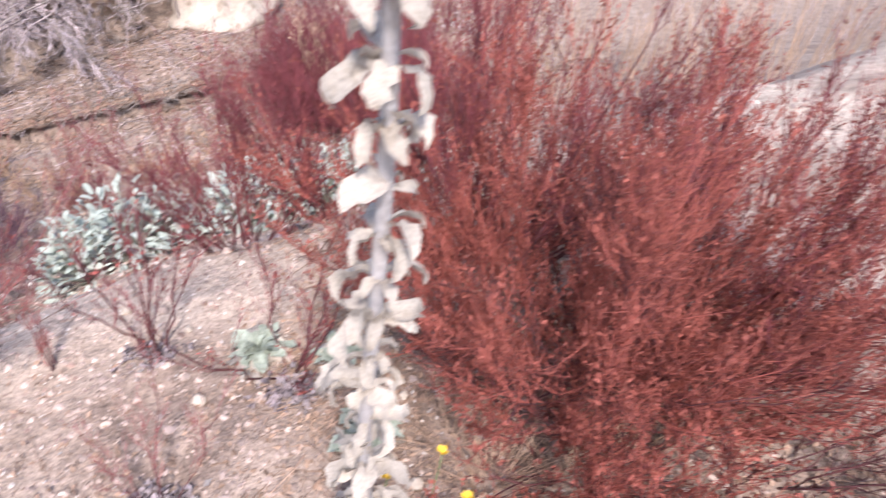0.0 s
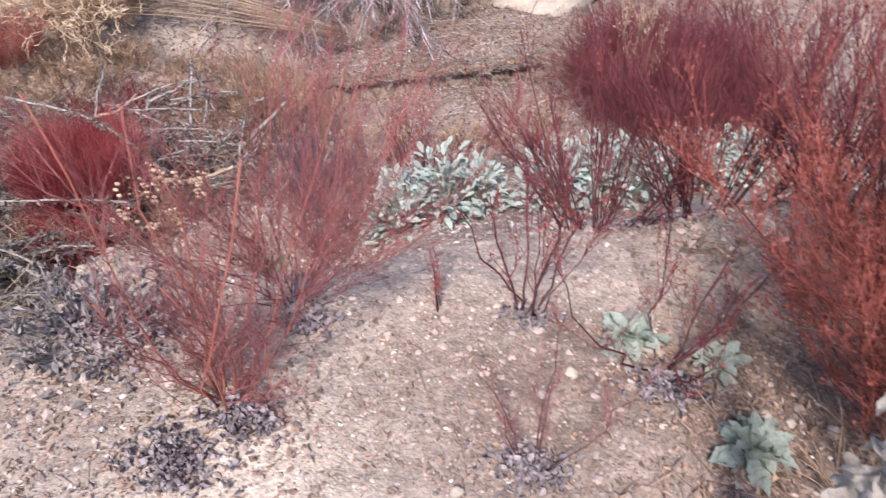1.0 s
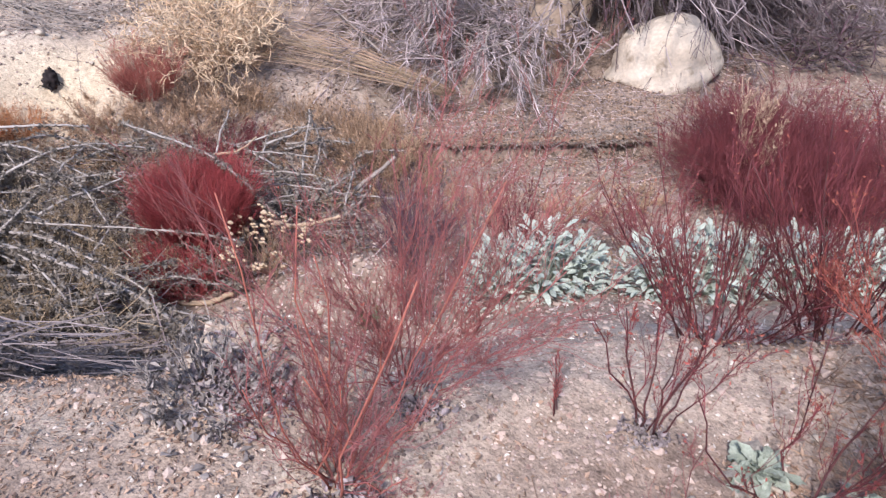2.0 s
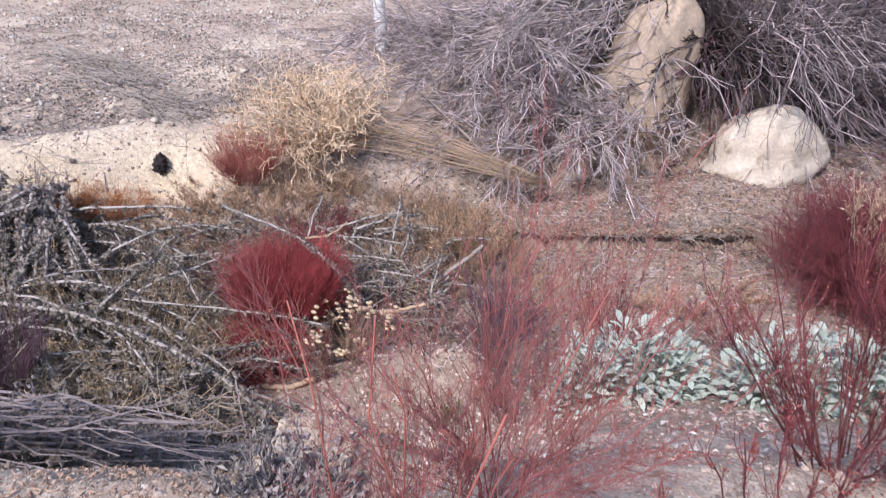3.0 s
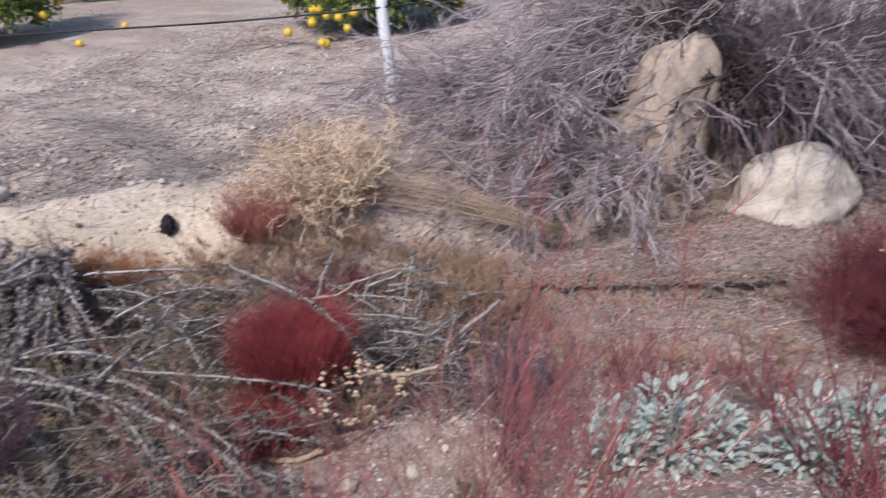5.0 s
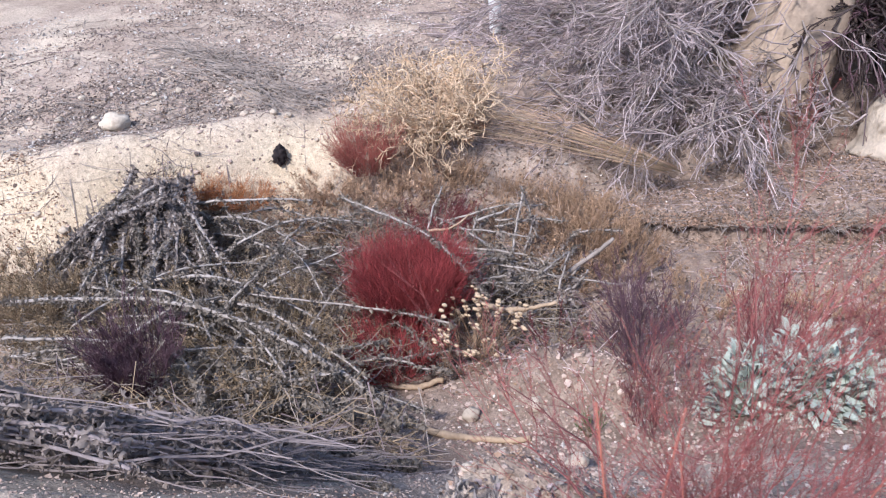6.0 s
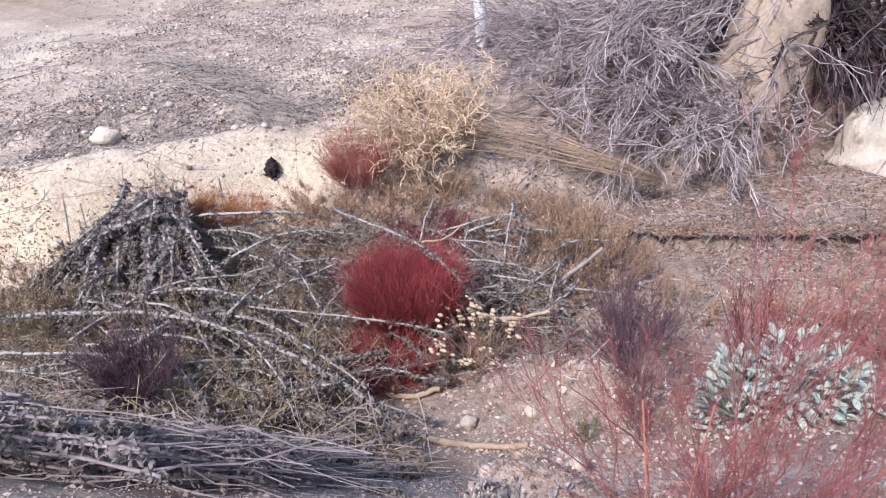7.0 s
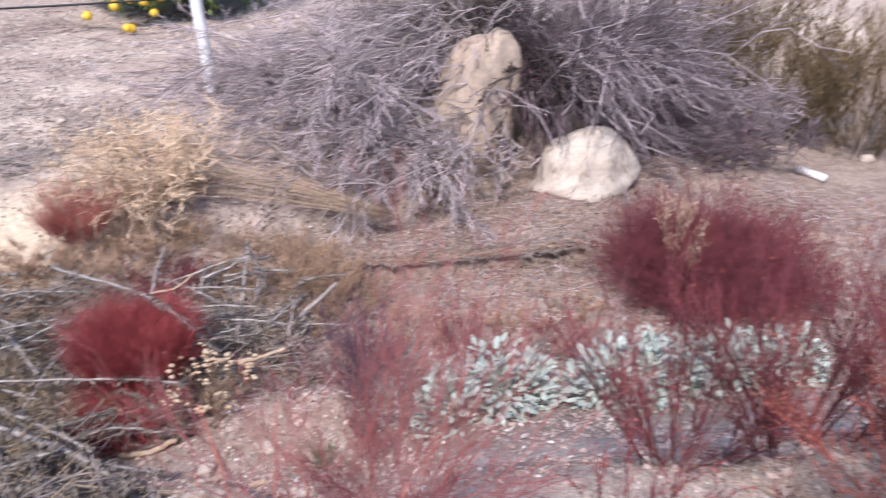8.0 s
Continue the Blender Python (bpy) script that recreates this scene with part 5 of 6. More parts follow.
brush("dead_bush", -4.7, 6.9, -0.85, 100, 1.7, "low dead grey brush on the bank", GREYS, (0, 40), 0.4, (150, 330), 9, 5, foot=0.4, r=0.008, fr=0.004)
brush("dead_bush", -3.7, 6.6, -1.25, 80, 1.1, "low dead grey brush spilling down the bank", GREYS, (0, 45), 0.5, (180, 340), 9, 4, foot=0.35, r=0.008, fr=0.004)

brush("dead_bush", -1.5, 8.7, -1.35, 110, 0.85, "thicket of dark purple-grey dead twigs", [M_GREYDARK, M_GREYDARK], (15, 80), 0.25, (0, 360), 9, 4, foot=0.4, fr=0.0040)
brush("dead_bush", -0.7, 8.5, -1.55, 80, 0.65, "thicket of dark purple-grey dead twigs", [M_PURPLE, M_GREYDARK], (15, 80), 0.25, (0, 360), 9, 4, foot=0.4, fr=0.0040)
brush("dead_bush", -3.95, 7.35, -0.70, 90, 1.4, "pale crooked dead branches in front of the dead bush", [M_GREY, M_GREY], (-5, 45), 0.6, (165, 275), 4, 2, r=0.012, fr=0.0048, foot=0.25, crook=0.07)
brush("dead_bush", -2.85, 7.15, -1.40, 24, 0.6, "pale crooked dead branches between two rocks", [M_GREY, M_GREYWOOD], (0, 60), 0.6, (170, 300), 4, 2, r=0.010, fr=0.0045, foot=0.2, crook=0.07)
brush("dead_bush", -3.15, 7.00, -1.55, 30, 0.8, "pale crooked dead branches at the foot of a standing rock", [M_GREY, M_GREYWOOD], (0, 60), 0.5, (190, 350), 4, 2, r=0.009, fr=0.0045, foot=0.2, crook=0.06)
for i in range(18):
    c = np.array([rng.uniform(-4.5, -3.3), rng.uniform(3.3, 4.3), -1.72 + rng.uniform(0, 0.16)])
    a = rng.uniform(0, 3.14)
    w = np.array([math.cos(a), math.sin(a), rng.normal(0, 0.25)]) * rng.uniform(0.2, 0.45)
    dead_stalk([c - w, c + (0, 0, 0.04), c + w], rng.uniform(0.007, 0.012), 0.006, int(rng.integers(30, 120)), "grey-brown dead stalk lying among dry weeds", (M_STALK, M_HUSK), (0.02, 0.05), "stalks among dry weeds")


def reeds(name, x, y, h, n, foot, label, mats, spread=0.12, r=0.004):
    ob = thing(name, x, y, label, "reeds")
    p, L = stems_main(n, h, spread, foot, 0.0, k=6, wob=0.05)
    tagged(part("stem_mass", tubes(Geo(), p, taper(n, 6, r, r * 0.4)).mesh("stem_mass", mats[0], True), ob), kind="stuff")
    q, l = offshoots(p, L, n * 3, 0.3, 0.95, 0.25, 0.5, 0.2)
    tagged(part("twig_mass", tubes(Geo(), q, taper(len(q), 5, r * 0.4, r * 0.2)).mesh("twig_mass", mats[1], True), ob), kind="stuff")
    return ob


reeds("dry_reeds", -2.4, 9.6, 1.4, 260, 0.7, "pale upright dry stems behind the brush", [M_BLEACHED, M_BLEACHED], r=0.005)
reeds("dry_reeds", 1.6, 6.2, 0.9, 160, 0.8, "pale dry upright stems beside the wash", [M_STRAW, M_GREY], 0.25)
reeds("dry_reeds", 2.3, 4.4, 0.8, 160, 0.7, "pale dry upright stems beside the wash", [M_STRAW, M_GREY], 0.25)
shrub("ochre_bush", -1.15, 10.6, 1.7, 90, "ochre-green leafless bush beyond the wash", [M_OCHRE, M_OCHRE, M_OCHRE], spread=0.7, foot=0.5, twigs=7, fine=3, leaf=1200, r=0.007, fine_r=0.004, leafsize=(0.03, 0.07))
shrub("ochre_bush", -0.2, 10.3, 1.6, 90, "ochre-green leafless bush beyond the wash", [M_OCHRE, M_OCHRE, M_OCHRE], spread=0.7, foot=0.5, twigs=7, fine=3, leaf=1200, r=0.007, fine_r=0.004, leafsize=(0.03, 0.07))
shrub("ochre_bush", 0.9, 10.2, 1.6, 90, "ochre-green leafless bush beyond the wash", [M_OCHRE, M_OCHRE, M_OCHRE], spread=0.7, foot=0.5, twigs=7, fine=3, leaf=1200, r=0.007, fine_r=0.004, leafsize=(0.03, 0.07))
# straw-coloured tumbleweed
shrub("tumbleweed", -5.26, 4.46, 0.56, 110, "straw-coloured dry tumbleweed on the bank", [M_PALESTRAW, M_PALESTRAW, M_STRAW], spread=1.2, foot=0.3, twigs=8, fine=3, r=0.0058, fine_r=0.0044, open_=1.4, rise=0.0, curl=0.35)
shrub("dry_weed", -0.78, 5.45, 0.75, 12, "tan dry weed among maroon stems", [M_STRAW, M_STRAW, M_STRAW], spread=0.3, foot=0.05, twigs=8, fine=4, leaf=300, r=0.003, fine_r=0.0015, first=0.7, leafsize=(0.02, 0.04))
shrub("dry_weed", -3.1, 4.2, 0.35, 30, "brown dry weed beside the wash", [M_BROWNSTRAW, M_BROWNSTRAW, M_BROWNSTRAW], spread=1.0, foot=0.12, twigs=7, fine=3, r=0.003, fine_r=0.0015)
shrub("dry_weed", -3.55, 4.3, 0.40, 30, "golden dry weed beside the wash", [M_STRAW, M_BROWNSTRAW, M_BROWNSTRAW], spread=1.0, foot=0.15, twigs=7, fine=3, r=0.003, fine_r=0.0015)
shrub("dry_weed", -5.0, 3.2, 0.30, 40, "brown dry weed on the bank", [M_GOLDWEED, M_BROWNSTRAW, M_BROWNSTRAW], spread=1.1, foot=0.3, twigs=7, fine=3, r=0.003, fine_r=0.0015)
for wx, wy, wh in ((-3.7, 4.05, 0.3), (-3.35, 3.9, 0.28), (-3.5, 4.45, 0.26), (-4.4, 4.35, 0.26), (-4.85, 4.0, 0.28), (-5.2, 4.1, 0.26), (-5.0, 4.5, 0.28), (-2.5, 4.15, 0.22), (-5.0, 3.9, 0.28), (-3.9, 4.75, 0.3), (-4.15, 4.15, 0.3), (-5.5, 3.35, 0.25), (-5.35, 3.05, 0.22), (-1.8, 4.5, 0.2), (-1.5, 5.0, 0.18)):
    shrub("dry_weed", wx, wy, wh, 24, "golden-brown dry weed along the bank", [M_GOLDWEED, M_GOLDWEED, M_GOLDWEED], spread=1.0, foot=0.16, twigs=9, fine=4, r=0.0024, fine_r=0.0014, leaf=500, curl=0.12, group="dry weeds along the wash", leafsize=(0.012, 0.03))
shrub("green_weed", -2.24, 2.40, 0.12, 20, "small green weed on sand", [M_WEED, M_WEED, M_WEED], spread=0.9, foot=0.03, twigs=5, fine=2, leaf=200, r=0.0016, fine_r=0.001)
shrub("dead_weed", -1.46, 0.72, 0.12, 30, "low grey dead weed on the bench", [M_LITTER_GREY, M_LITTER_GREY, M_LITTER_GREY], spread=1.2, foot=0.07, twigs=6, fine=3, leaf=500, r=0.002, fine_r=0.001, leafsize=(0.012, 0.03))
lay_flecks("leaf_litter", scatter(700, -1.62, -1.25, 0.55, 0.85, lambda x, y: np.exp(-((x + 1.45) / 0.13) ** 2 - ((y - 0.70) / 0.11) ** 2)), M_LITTER_GREY, 0.015, 0.035, "clump of dark grey dead leaves on the bench", 0.6)
for bx, by in ((-1.09, 0.68), (-0.62, 1.12), (-0.24, 1.10), (-0.48, 0.74), (-1.06, 1.0)):
    lay_flecks("leaf_litter", scatter(350, bx - 0.2, bx + 0.2, by - 0.2, by + 0.2, lambda x, y: np.exp(-((x - bx) / 0.07) ** 2 - ((y - by) / 0.06) ** 2)), M_LITTER_GREY, 0.010, 0.026, "curled grey dead leaves round a shrub's foot", 0.6)

for i in range(18):
    q = rng.random()
    gx_, gy_ = -5.15 + 1.45 * q + rng.normal(0, 0.05), 4.02 + 0.95 * q + rng.normal(0, 0.07)
    grass_tuft(gx_, gy_, rng.uniform(0.14, 0.28), 60, "tuft of golden dead grass under the bank", M_GOLDWEED, 0.5, 0.0022, 0.12)
for wx, wy, wh in ((-3.75, 4.7, 0.30), (-3.5, 4.5, 0.36), (-3.2, 4.45, 0.26)):
    shrub("dry_weed", wx, wy, wh, 30, "golden-brown dry weed in the wash", [M_GOLDWEED, M_GOLDWEED, M_GOLDWEED], spread=1.0, foot=0.16, twigs=9, fine=4, r=0.0028, fine_r=0.0018, leaf=600, curl=0.15, group="dry weeds along the wash", leafsize=(0.012, 0.03))
# curled dark leaves in clumps on the bench
for bx, by, br, bn in ((-1.43, 0.78, 0.11, 620), (-1.09, 0.53, 0.06, 300), (-1.02, 0.65, 0.05, 240), (-1.05, 0.94, 0.035, 160), (-0.49, 0.75, 0.045, 240), (-0.27, 1.03, 0.05, 260), (-0.60, 1.12, 0.04, 120), (-0.40, 1.78, 0.11, 420)):
    p = np.stack([rng.normal(bx, br * 0.7, bn), rng.normal(by, br * 0.5, bn)], -1)
    p = np.concatenate([p, (height(p[:, 0], p[:, 1]) + rng.uniform(0.002, 0.02, bn))[:, None]], 1)
    L = rng.uniform(0.008, 0.024, bn)
    g = blades(Geo(), p, rng.normal(size=(bn, 3)) * np.array([1, 1, 0.9]), rng.normal(size=(bn, 3)), L, L * rng.uniform(0.3, 0.7, bn), rng.uniform(1.2, 3.4, bn), 4, 0.9, 0.0022)
    tagged(new("dead_leaves", g.mesh("dead_leaves", M_DARKLEAF, True)), "clump of curled dark grey leaves on gravel", "litter", kind="stuff")


# debris over the bed of the wash
wash = lambda x, y: smooth(along(x, y)[0], 1.6, 2.4) * (1 - smooth(along(x, y)[0] - 3.5 - 0.5 * (along(x, y)[1] + 1.8), 0.3, 1.0)) * patchy(1.3, 0.2, 0.6, 71)(x, y)
lay_flecks("leaf_litter", scatter(38000, -5.5, 1.5, 2.0, 8.5, wash), M_LITTER, 0.012, 0.04, "brown leaf litter on the bed of the wash", 0.5)
lay_flecks("leaf_litter", scatter(30000, -5.0, 0.5, 2.2, 8.0, wash), M_LITTER_DARK, 0.012, 0.045, "dark leaf litter on the bed of the wash", 0.5)
lay_flecks("leaf_litter", scatter(12000, -5.5, 1.5, 2.0, 8.5, wash), M_STRAW, 0.010, 0.03, "scattered straw chaff on the bed of the wash", 0.5)
lay_sticks("fallen_twigs", scatter(5600, -5.5, 1.5, 2.2, 8.5, wash), M_GREY, 0.08, 0.45, 0.0026, "grey twigs strewn on the bed of the wash", 0.2)
lay_sticks("fallen_twigs", scatter(2600, -5.5, 1.0, 3.0, 7.0, wash), M_BROWNSTRAW, 0.06, 0.35, 0.0020, "brown straw strewn on the bed of the wash", 0.35)
lay_sticks("fallen_twigs", scatter(2600, -9.5, -4.6, 2.0, 8.0, lambda x, y: patchy(1.0, 0.35, 0.65, 73)(x, y) * smooth(along(x, y)[0] - 3.5 - 0.5 * (along(x, y)[1] + 1.8), 0.9, 1.6)), M_GREYWOOD, 0.04, 0.22, 0.0026, "weathered twigs strewn over the orchard edge", 0.12)
lay_flecks("leaf_litter", scatter(38000, -11, -4.6, 1.5, 10.0, lambda x, y: patchy(1.4, 0.3, 0.65, 75)(x, y) * smooth(along(x, y)[0] - 3.5 - 0.5 * (along(x, y)[1] + 1.8), 0.9, 1.6)), M_LITTER_DARK, 0.010, 0.040, "dark leaf litter on the orchard edge", 0.35)

for wx, wy, wh in ((-5.72, 3.06, 0.22), (-5.60, 3.28, 0.24), (-5.42, 3.46, 0.22), (-5.25, 3.36, 0.20), (-5.12, 3.62, 0.24), (-5.5, 3.12, 0.18), (-4.95, 3.75, 0.22)):
    shrub("dry_weed", wx, wy, wh, 26, "straw-coloured dry weed beside the sand bank", [M_GOLDWEED, M_STRAW, M_GOLDWEED], spread=1.0, foot=0.14, twigs=9, fine=4, r=0.0022, fine_r=0.0014, leaf=500, curl=0.15, group="dry weeds along the wash", leafsize=(0.012, 0.03))
# brown weeds and litter below the sand lip
for wx, wy in ((-6.5, 1.25), (-6.8, 1.45), (-7.0, 1.2), (-6.65, 1.0), (-6.3, 1.0), (-6.9, 1.0), (-6.45, 1.55)):
    shrub("dry_weed", wx, wy, rng.uniform(0.14, 0.24), 22, "low brown dry weed below the sand bank", [M_GOLDWEED, M_OLIVE, M_OLIVE], spread=1.2, foot=0.16, twigs=8, fine=4, r=0.0024, fine_r=0.0015, leaf=600, curl=0.15, group="dry weeds along the wash", leafsize=(0.012, 0.03))
lay_flecks("leaf_litter", scatter(6000, -7.6, -5.9, 0.5, 1.8, patchy(1.8, 0.2, 0.6, 101)), M_LITTER, 0.012, 0.04, "brown leaf litter below the sand bank", 0.5)
lay_flecks("bleached_leaves", scatter(220, -7.6, -5.9, 0.5, 1.8), M_BLEACHED, 0.015, 0.05, "bleached leaves below the sand bank", 0.4)

# bundle of straight straw stems lying on the bank
def bundle(a, b, n, label):
    a, b = np.array(a), np.array(b)
    ob = new("straw_bundle")
    ob.matrix_basis = Matrix.Translation(a)
    tagged(ob, label, "bundle")
    k = 6
    t = np.linspace(0, 1, k)[None, :, None]
    off = rng.normal(0, 1, (n, 1, 3)) * np.array([0.30, 0.26, 0.07])
    p = (b - a) * t + off * (1 - 0.85 * t) + rng.normal(0, 0.006, (n, k, 3))
    p[..., 2] += 0.05 * np.sin(t[..., 0] * 3.1)
    rad = taper(n, k, 0.0016, 0.0024)
    for i in range(n):
        part("stem", tubes(Geo(), p[i:i + 1], rad[i:i + 1], 4).mesh("stem", M_OLIVE if i % 2 else M_STRAW, True), ob)


bundle((-5.20, 4.66, -1.04), (-3.42, 5.48, -1.56), 60, "bundle of long straw-coloured stems lying on the bank")
lay_sticks("twig_heap", scatter(900, -8.7, -6.3, 3.3, 4.7, lambda x, y: np.exp(-((y - 3.95) / 0.25) ** 2)) + np.array([0, 0, 0.04]), M_GREYWOOD, 0.3, 1.0, 0.0045, "heap of thin pruned twigs on bare soil", 0.18, (0.1, 0.4))
lay_sticks("twig_heap", scatter(120, -8.4, -6.3, 1.6, 3.4, lambda x, y: 0.6 * np.ones_like(x)), M_GREYWOOD, 0.3, 0.9, 0.004, "pruned twigs strewn on bare soil", 0.14, (0.6, 0.5))


def ledge_crust(u0, u1):
    """The crust of soil that overhangs the ledge beside the channel."""
    n = 90
    u = np.linspace(u0, u1, n)
    face_s = 4.25 + 0.04 * np.sin(u * 2.1)
    ends = np.clip(np.minimum(u - u0, u1 - u) / 0.25, 0, 1) ** 0.5
    rag = vnoise(u * 5, u * 0, 131) * 0.5 + vnoise(u * 17, u * 0, 132) * 0.3 + vnoise(u * 41, u * 0, 134) * 0.2
    out = face_s - (0.16 * np.clip(rag - 0.25, 0, 1)) * ends
    lip_z = 0.012 * (vnoise(u * 23, u * 0, 135) - 0.5)
    rows = []
    for sv, drop in ((face_s + 0.16, 0.02), (face_s + 0.06, 0.008), (out + 0.012, 0.010), (out, 0.018), (out + 0.008, 0.028 + 0.016 * rag), (face_s + 0.08, 0.05)):
        x, y = -2.6 - 0.516 * sv + 0.857 * u, 0.35 + 0.857 * sv + 0.516 * u
        xb, yb = -2.6 - 0.516 * (face_s + 0.10) + 0.857 * u, 0.35 + 0.857 * (face_s + 0.10) + 0.516 * u
        rows.append(np.stack([x, y, height(xb, yb) - drop + lip_z], -1))
    v = np.stack(rows, 1)
    idx = np.arange(n * 6).reshape(n, 6)
    f = np.stack([idx[:-1, :-1], idx[:-1, 1:], idx[1:, 1:], idx[1:, :-1]], -1).reshape(-1, 4)
    return tagged(new("ledge_crust", Geo().add(v, f).mesh("ledge_crust", M_SOIL)), "overhanging crust of brown soil along the channel", "ledge", kind="structure")


ledge_crust(1.5, 3.6)
cu = rng.uniform(1.4, 3.7, 2600)
cs = 4.25 + 0.04 * np.sin(cu * 2.1) + rng.uniform(-0.06, 0.10, 2600)
cx, cy = -2.6 - 0.516 * (cs + 0.1) + 0.857 * cu, 0.35 + 0.857 * (cs + 0.1) + 0.516 * cu
cp = np.stack([-2.6 - 0.516 * cs + 0.857 * cu, 0.35 + 0.857 * cs + 0.516 * cu, height(cx, cy)], -1)
lay_flecks("leaf_litter", cp, M_LITTER, 0.012, 0.045, "brown leaf litter along the ledge", 0.5)
lay_sticks("fallen_twigs", cp[:420], M_GREYWOOD, 0.08, 0.4, 0.0026, "grey twigs along the ledge", 0.2)
# roots in a dark colour that also draws the shadow line under the ledge
lay_sticks("hanging_roots", scatter(4200, -4.0, -0.6, 4.6, 6.6, lambda x, y: np.exp(-((along(x, y)[0] - 4.25) / 0.1) ** 2)), M_BARK, 0.05, 0.22, 0.0024, "thin roots hanging from the ledge, darkened for the undercut's shade", 0.8)


# ---------------------------------------------------------------- fence
def post(x, y, h):
    ob = thing("fence_post", x, y, "round white-painted fence post with chipped paint", "post", z=ground_z(x, y) - 0.1)
    k = 12
    t = np.linspace(0, 1, k)
    p = np.stack([0.012 * np.sin(t * 5), 0.01 * np.cos(t * 4), t * (h + 0.1)], -1)[None]
    r = np.linspace(0.066, 0.060, k) * rng.uniform(0.97, 1.03, k)
    r[-1] *= 0.9
    part("shaft", tubes(Geo(), p, r[None], 16).mesh("shaft", M_WHITE, True), ob)


post(-5.94, 6.24, 1.15)
post(-13.4, 1.0, 1.05)
hose = new("garden_hose")
tagged(hose, "black hose strung along the fence", "hose")
hl = spline([(-13.4, 1.0, 0.05), (-8.15, 4.35, 0.10), (-7.16, 5.29, 0.08), (-5.95, 6.16, 0.13), (-5.0, 7.7, 0.14), (-3.6, 9.9, 0.16)], 60)
part("tube", tubes(Geo(), hl[None], np.full((1, 60), 0.011), 6).mesh("hose", M_BLACK, True), hose)
pipe = new("plastic_pipe")
tagged(pipe, "short piece of white plastic pipe on sand", "pipe")
pz = ground_z(0.34, 8.85) + 0.04
part("tube", tubes(Geo(), np.array([[(0.2, 8.95, pz), (0.34, 8.85, pz), (0.48, 8.75, pz)]]), np.full((1, 3), 0.045), 12).mesh("tube", M_PIPE, True), pipe)


# ---------------------------------------------------------------- citrus trees
def citrus_mesh_fruit():
    def shape(v):
        p = v * np.array((1, 1, 0.94))
        return p * (1 + 0.015 * np.sin(v[:, :1] * 7) - 0.06 * np.exp(-((v[:, 2:] - 1) / 0.05) ** 2))
    return sphere_mesh("fruit", M_FRUIT, shape, 14, 20)


FRUIT = citrus_mesh_fruit()


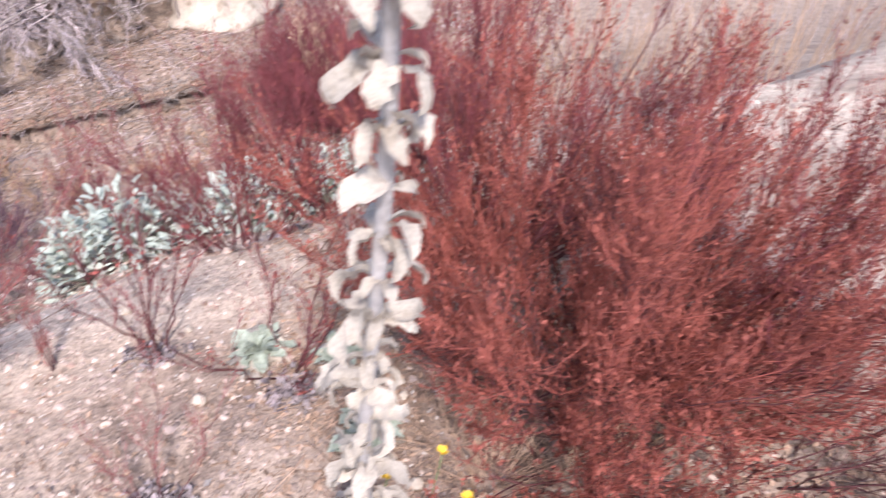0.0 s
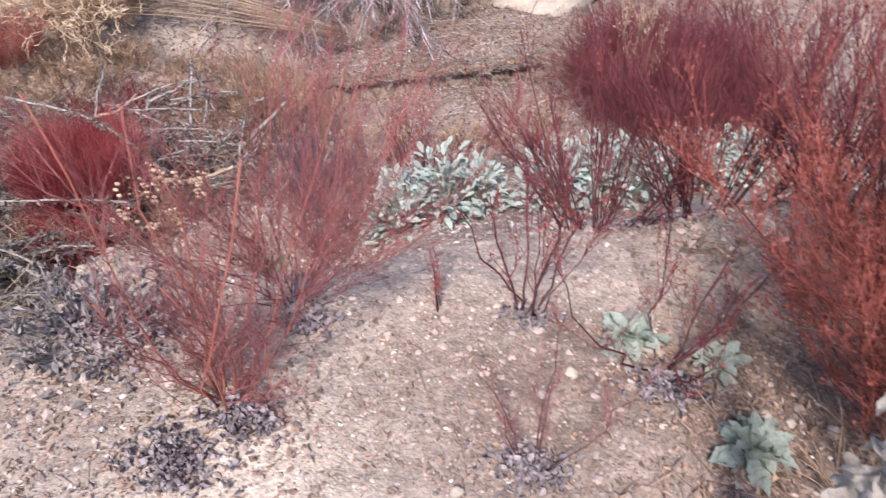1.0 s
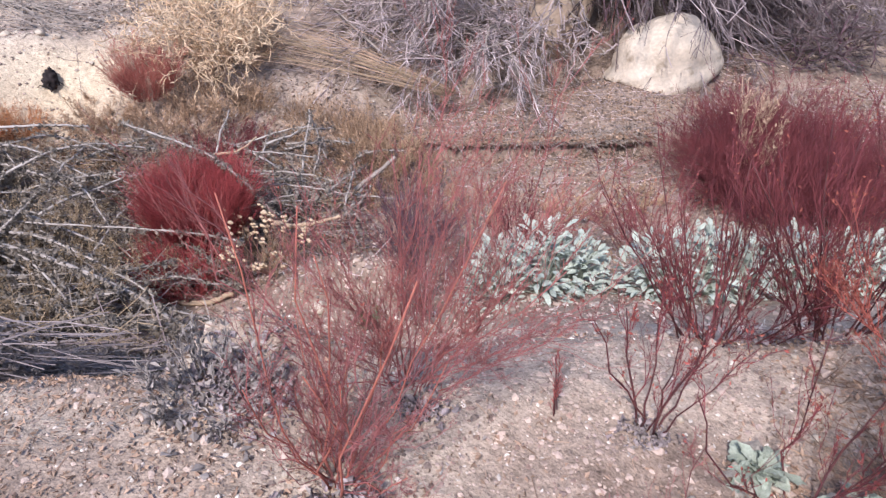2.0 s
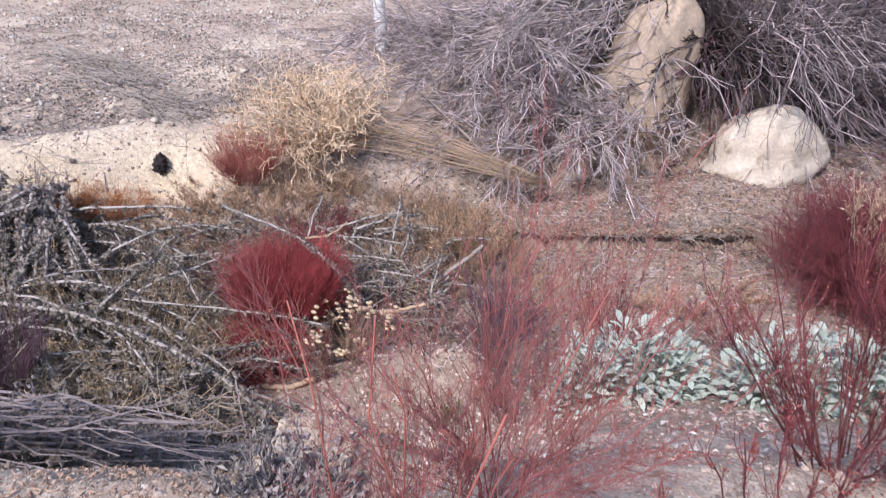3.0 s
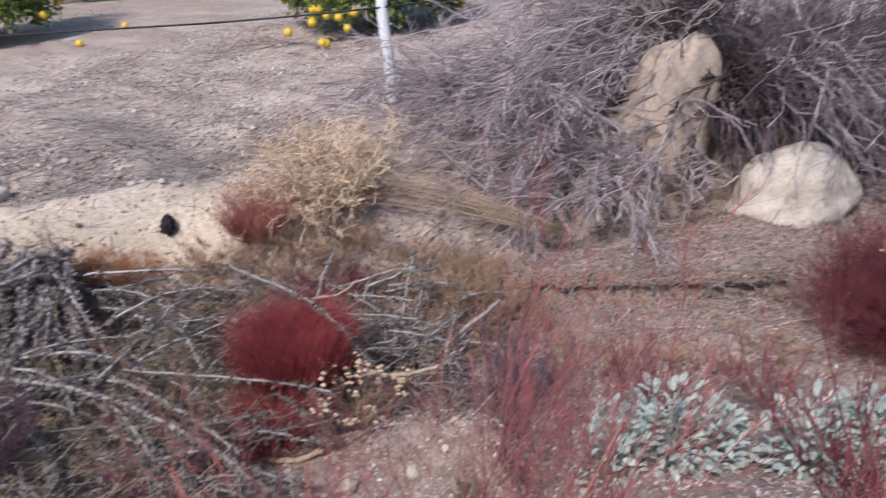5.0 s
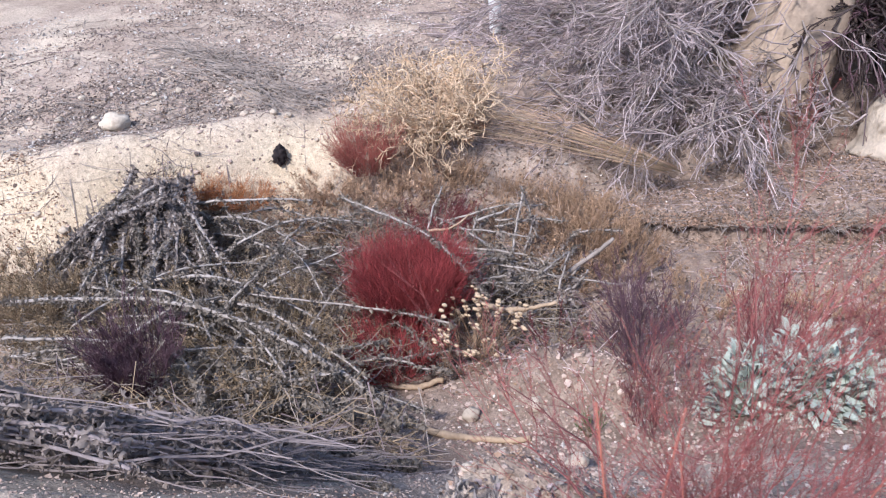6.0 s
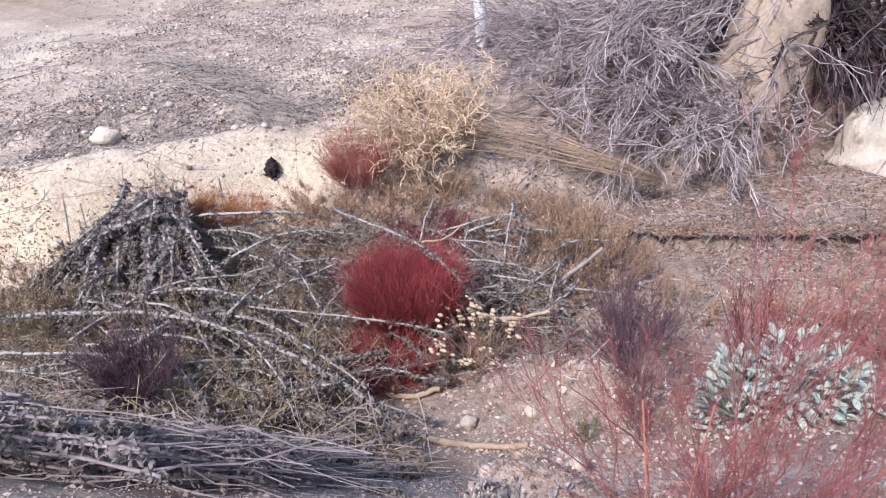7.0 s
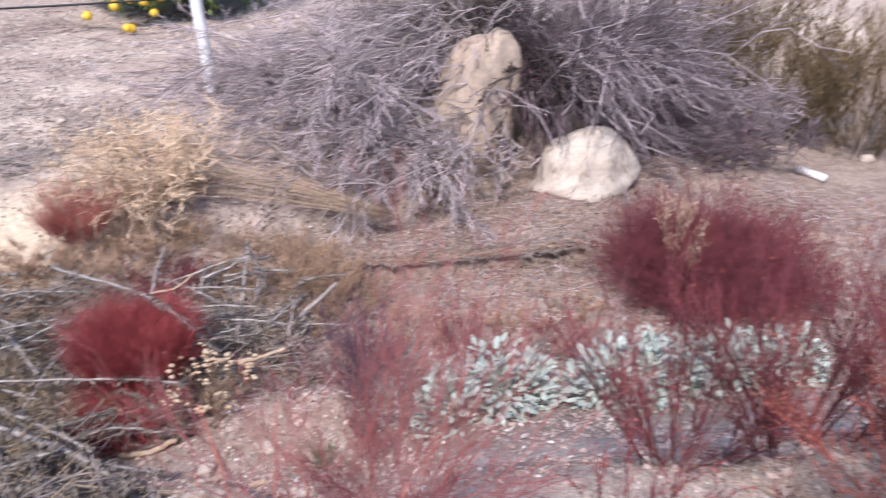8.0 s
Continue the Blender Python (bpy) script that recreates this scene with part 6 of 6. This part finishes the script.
def citrus(x, y, rad, h, leaves, fruits, seed, label, low=0.05, bunch=None):
    global rng
    keep, rng = rng, np.random.default_rng(seed)
    ob = thing("citrus_tree", x, y, label, "tree", "citrus trees", z=ground_z(x, y) - 0.03)
    trunk = spline([(0, 0, 0), (0.03, 0.02, 0.4), (0, 0.05, 0.8)], 8)
    g = tubes(Geo(), trunk[None], np.linspace(0.13, 0.09, 8)[None], 10)
    limbs, L = stems_main(16, h * 0.75, 0.9, 0.05, 0.0, k=7)
    limbs[..., 2] += 0.7
    tubes(g, limbs, taper(16, 7, 0.05, 0.014), 6)
    part("trunk", g.mesh("trunk", M_BARK, True), ob)
    # leaf clumps over an uneven dome that hangs to the ground
    n = leaves // 26
    u = unit(rng.normal(size=(n, 3)))
    u[:, 2] = np.abs(u[:, 2]) * 1.0 - 0.25 * rng.random(n)
    u = unit(u)
    lump = np.array([0.80 + 0.38 * noise.noise(Vector(a * 1.9 + seed)) + 0.16 * noise.noise(Vector(a * 4.7 + seed)) for a in u])
    shell = rng.uniform(0.62, 1.02, n) * lump
    c = np.stack([u[:, 0] * rad * shell, u[:, 1] * rad * shell, low + 0.22 * h + u[:, 2] * h * 0.78 * shell], -1)
    c[:, 2] = np.maximum(c[:, 2], low + rng.random(n) * 0.25)
    m = 26
    base = (c[:, None] + rng.normal(0, 0.085, (n, m, 3))).reshape(-1, 3)
    out = np.repeat(u, m, 0)
    way = unit(out * 0.7 + rng.normal(0, 0.6, base.shape) + np.array([0, 0, -0.25]))
    up = unit(rng.normal(0, 0.5, base.shape) + np.array([0, 0, 1.0]))
    Ls = rng.uniform(0.07, 0.125, len(base))
    base[:, 2] = np.maximum(base[:, 2], low)
    tagged(part("crown", blades(Geo(), base, way, up, Ls, Ls * 0.48, 0.5, 3, 0.25).mesh("crown", M_CITRUS, True), ob), kind="stuff")
    tw = np.stack([c * 0.55 + np.array([0, 0, 0.3]), c * 0.8 + np.array([0, 0, 0.12]), c], 1)[::3]
    tagged(part("branch_mass", tubes(Geo(), tw, taper(len(tw), 3, 0.012, 0.004)).mesh("branch_mass", M_BARK, True), ob), kind="stuff")
    near_ = -(u[:, 0] * x + u[:, 1] * y) / math.hypot(x, y)
    pick = np.argsort(c[:, 2] + rng.random(n) * 0.6 * h - near_ * 0.9 + 3.0 * (shell < 0.8))[:fruits * 2:2]
    for i in pick:
        q = c[i] * np.array([1.09, 1.09, 1.0]) + np.array([0, 0, -0.03])
        q[2] = max(q[2], low + 0.05)
        s = float(rng.uniform(0.055, 0.072))
        part("fruit", FRUIT, ob, "ripe yellow citrus fruit", pose(*q, rng.uniform(0, 30), rng.uniform(0, 30), 0) @ Matrix.Scale(s, 4))
    if bunch:
        for i in range(8):
            q = np.array(bunch) + rng.normal(0, 1, 3) * np.array([0.36, 0.30, 0.12])
            part("fruit", FRUIT, ob, "ripe yellow citrus fruit", pose(q[0], q[1], max(q[2], low + 0.06), rng.uniform(0, 30), rng.uniform(0, 30), 0) @ Matrix.Scale(float(rng.uniform(0.055, 0.07)), 4))
    rng = keep


citrus(-8.95, 9.35, 1.55, 2.6, 21000, 54, 5, "dark green citrus tree laden with yellow fruit", bunch=(0.45, -1.45, 0.34))
citrus(-16.0, 12.6, 1.8, 2.6, 15000, 34, 6, "dark green citrus tree with fruit near the ground")
citrus(-18.8, 10.6, 1.8, 2.6, 13000, 30, 8, "dark green citrus tree with fruit near the ground")
citrus(-15.0, 5.9, 1.5, 2.6, 15000, 26, 9, "dark green citrus tree with drooping skirts")
citrus(-20.5, 14.5, 1.9, 2.8, 11000, 20, 10, "dark green citrus tree further back")
for fx, fy in ((-12.8, 6.4), (-13.4, 7.6), (-8.6, 7.9)):
    ob = new("fallen_fruit", FRUIT)
    ob.matrix_basis = pose(fx, fy, ground_z(fx, fy) + 0.055, 20, 40, 0) @ Matrix.Scale(0.062, 4)
    tagged(ob, "yellow citrus fruit fallen on bare soil", "fruit", "fallen fruit")
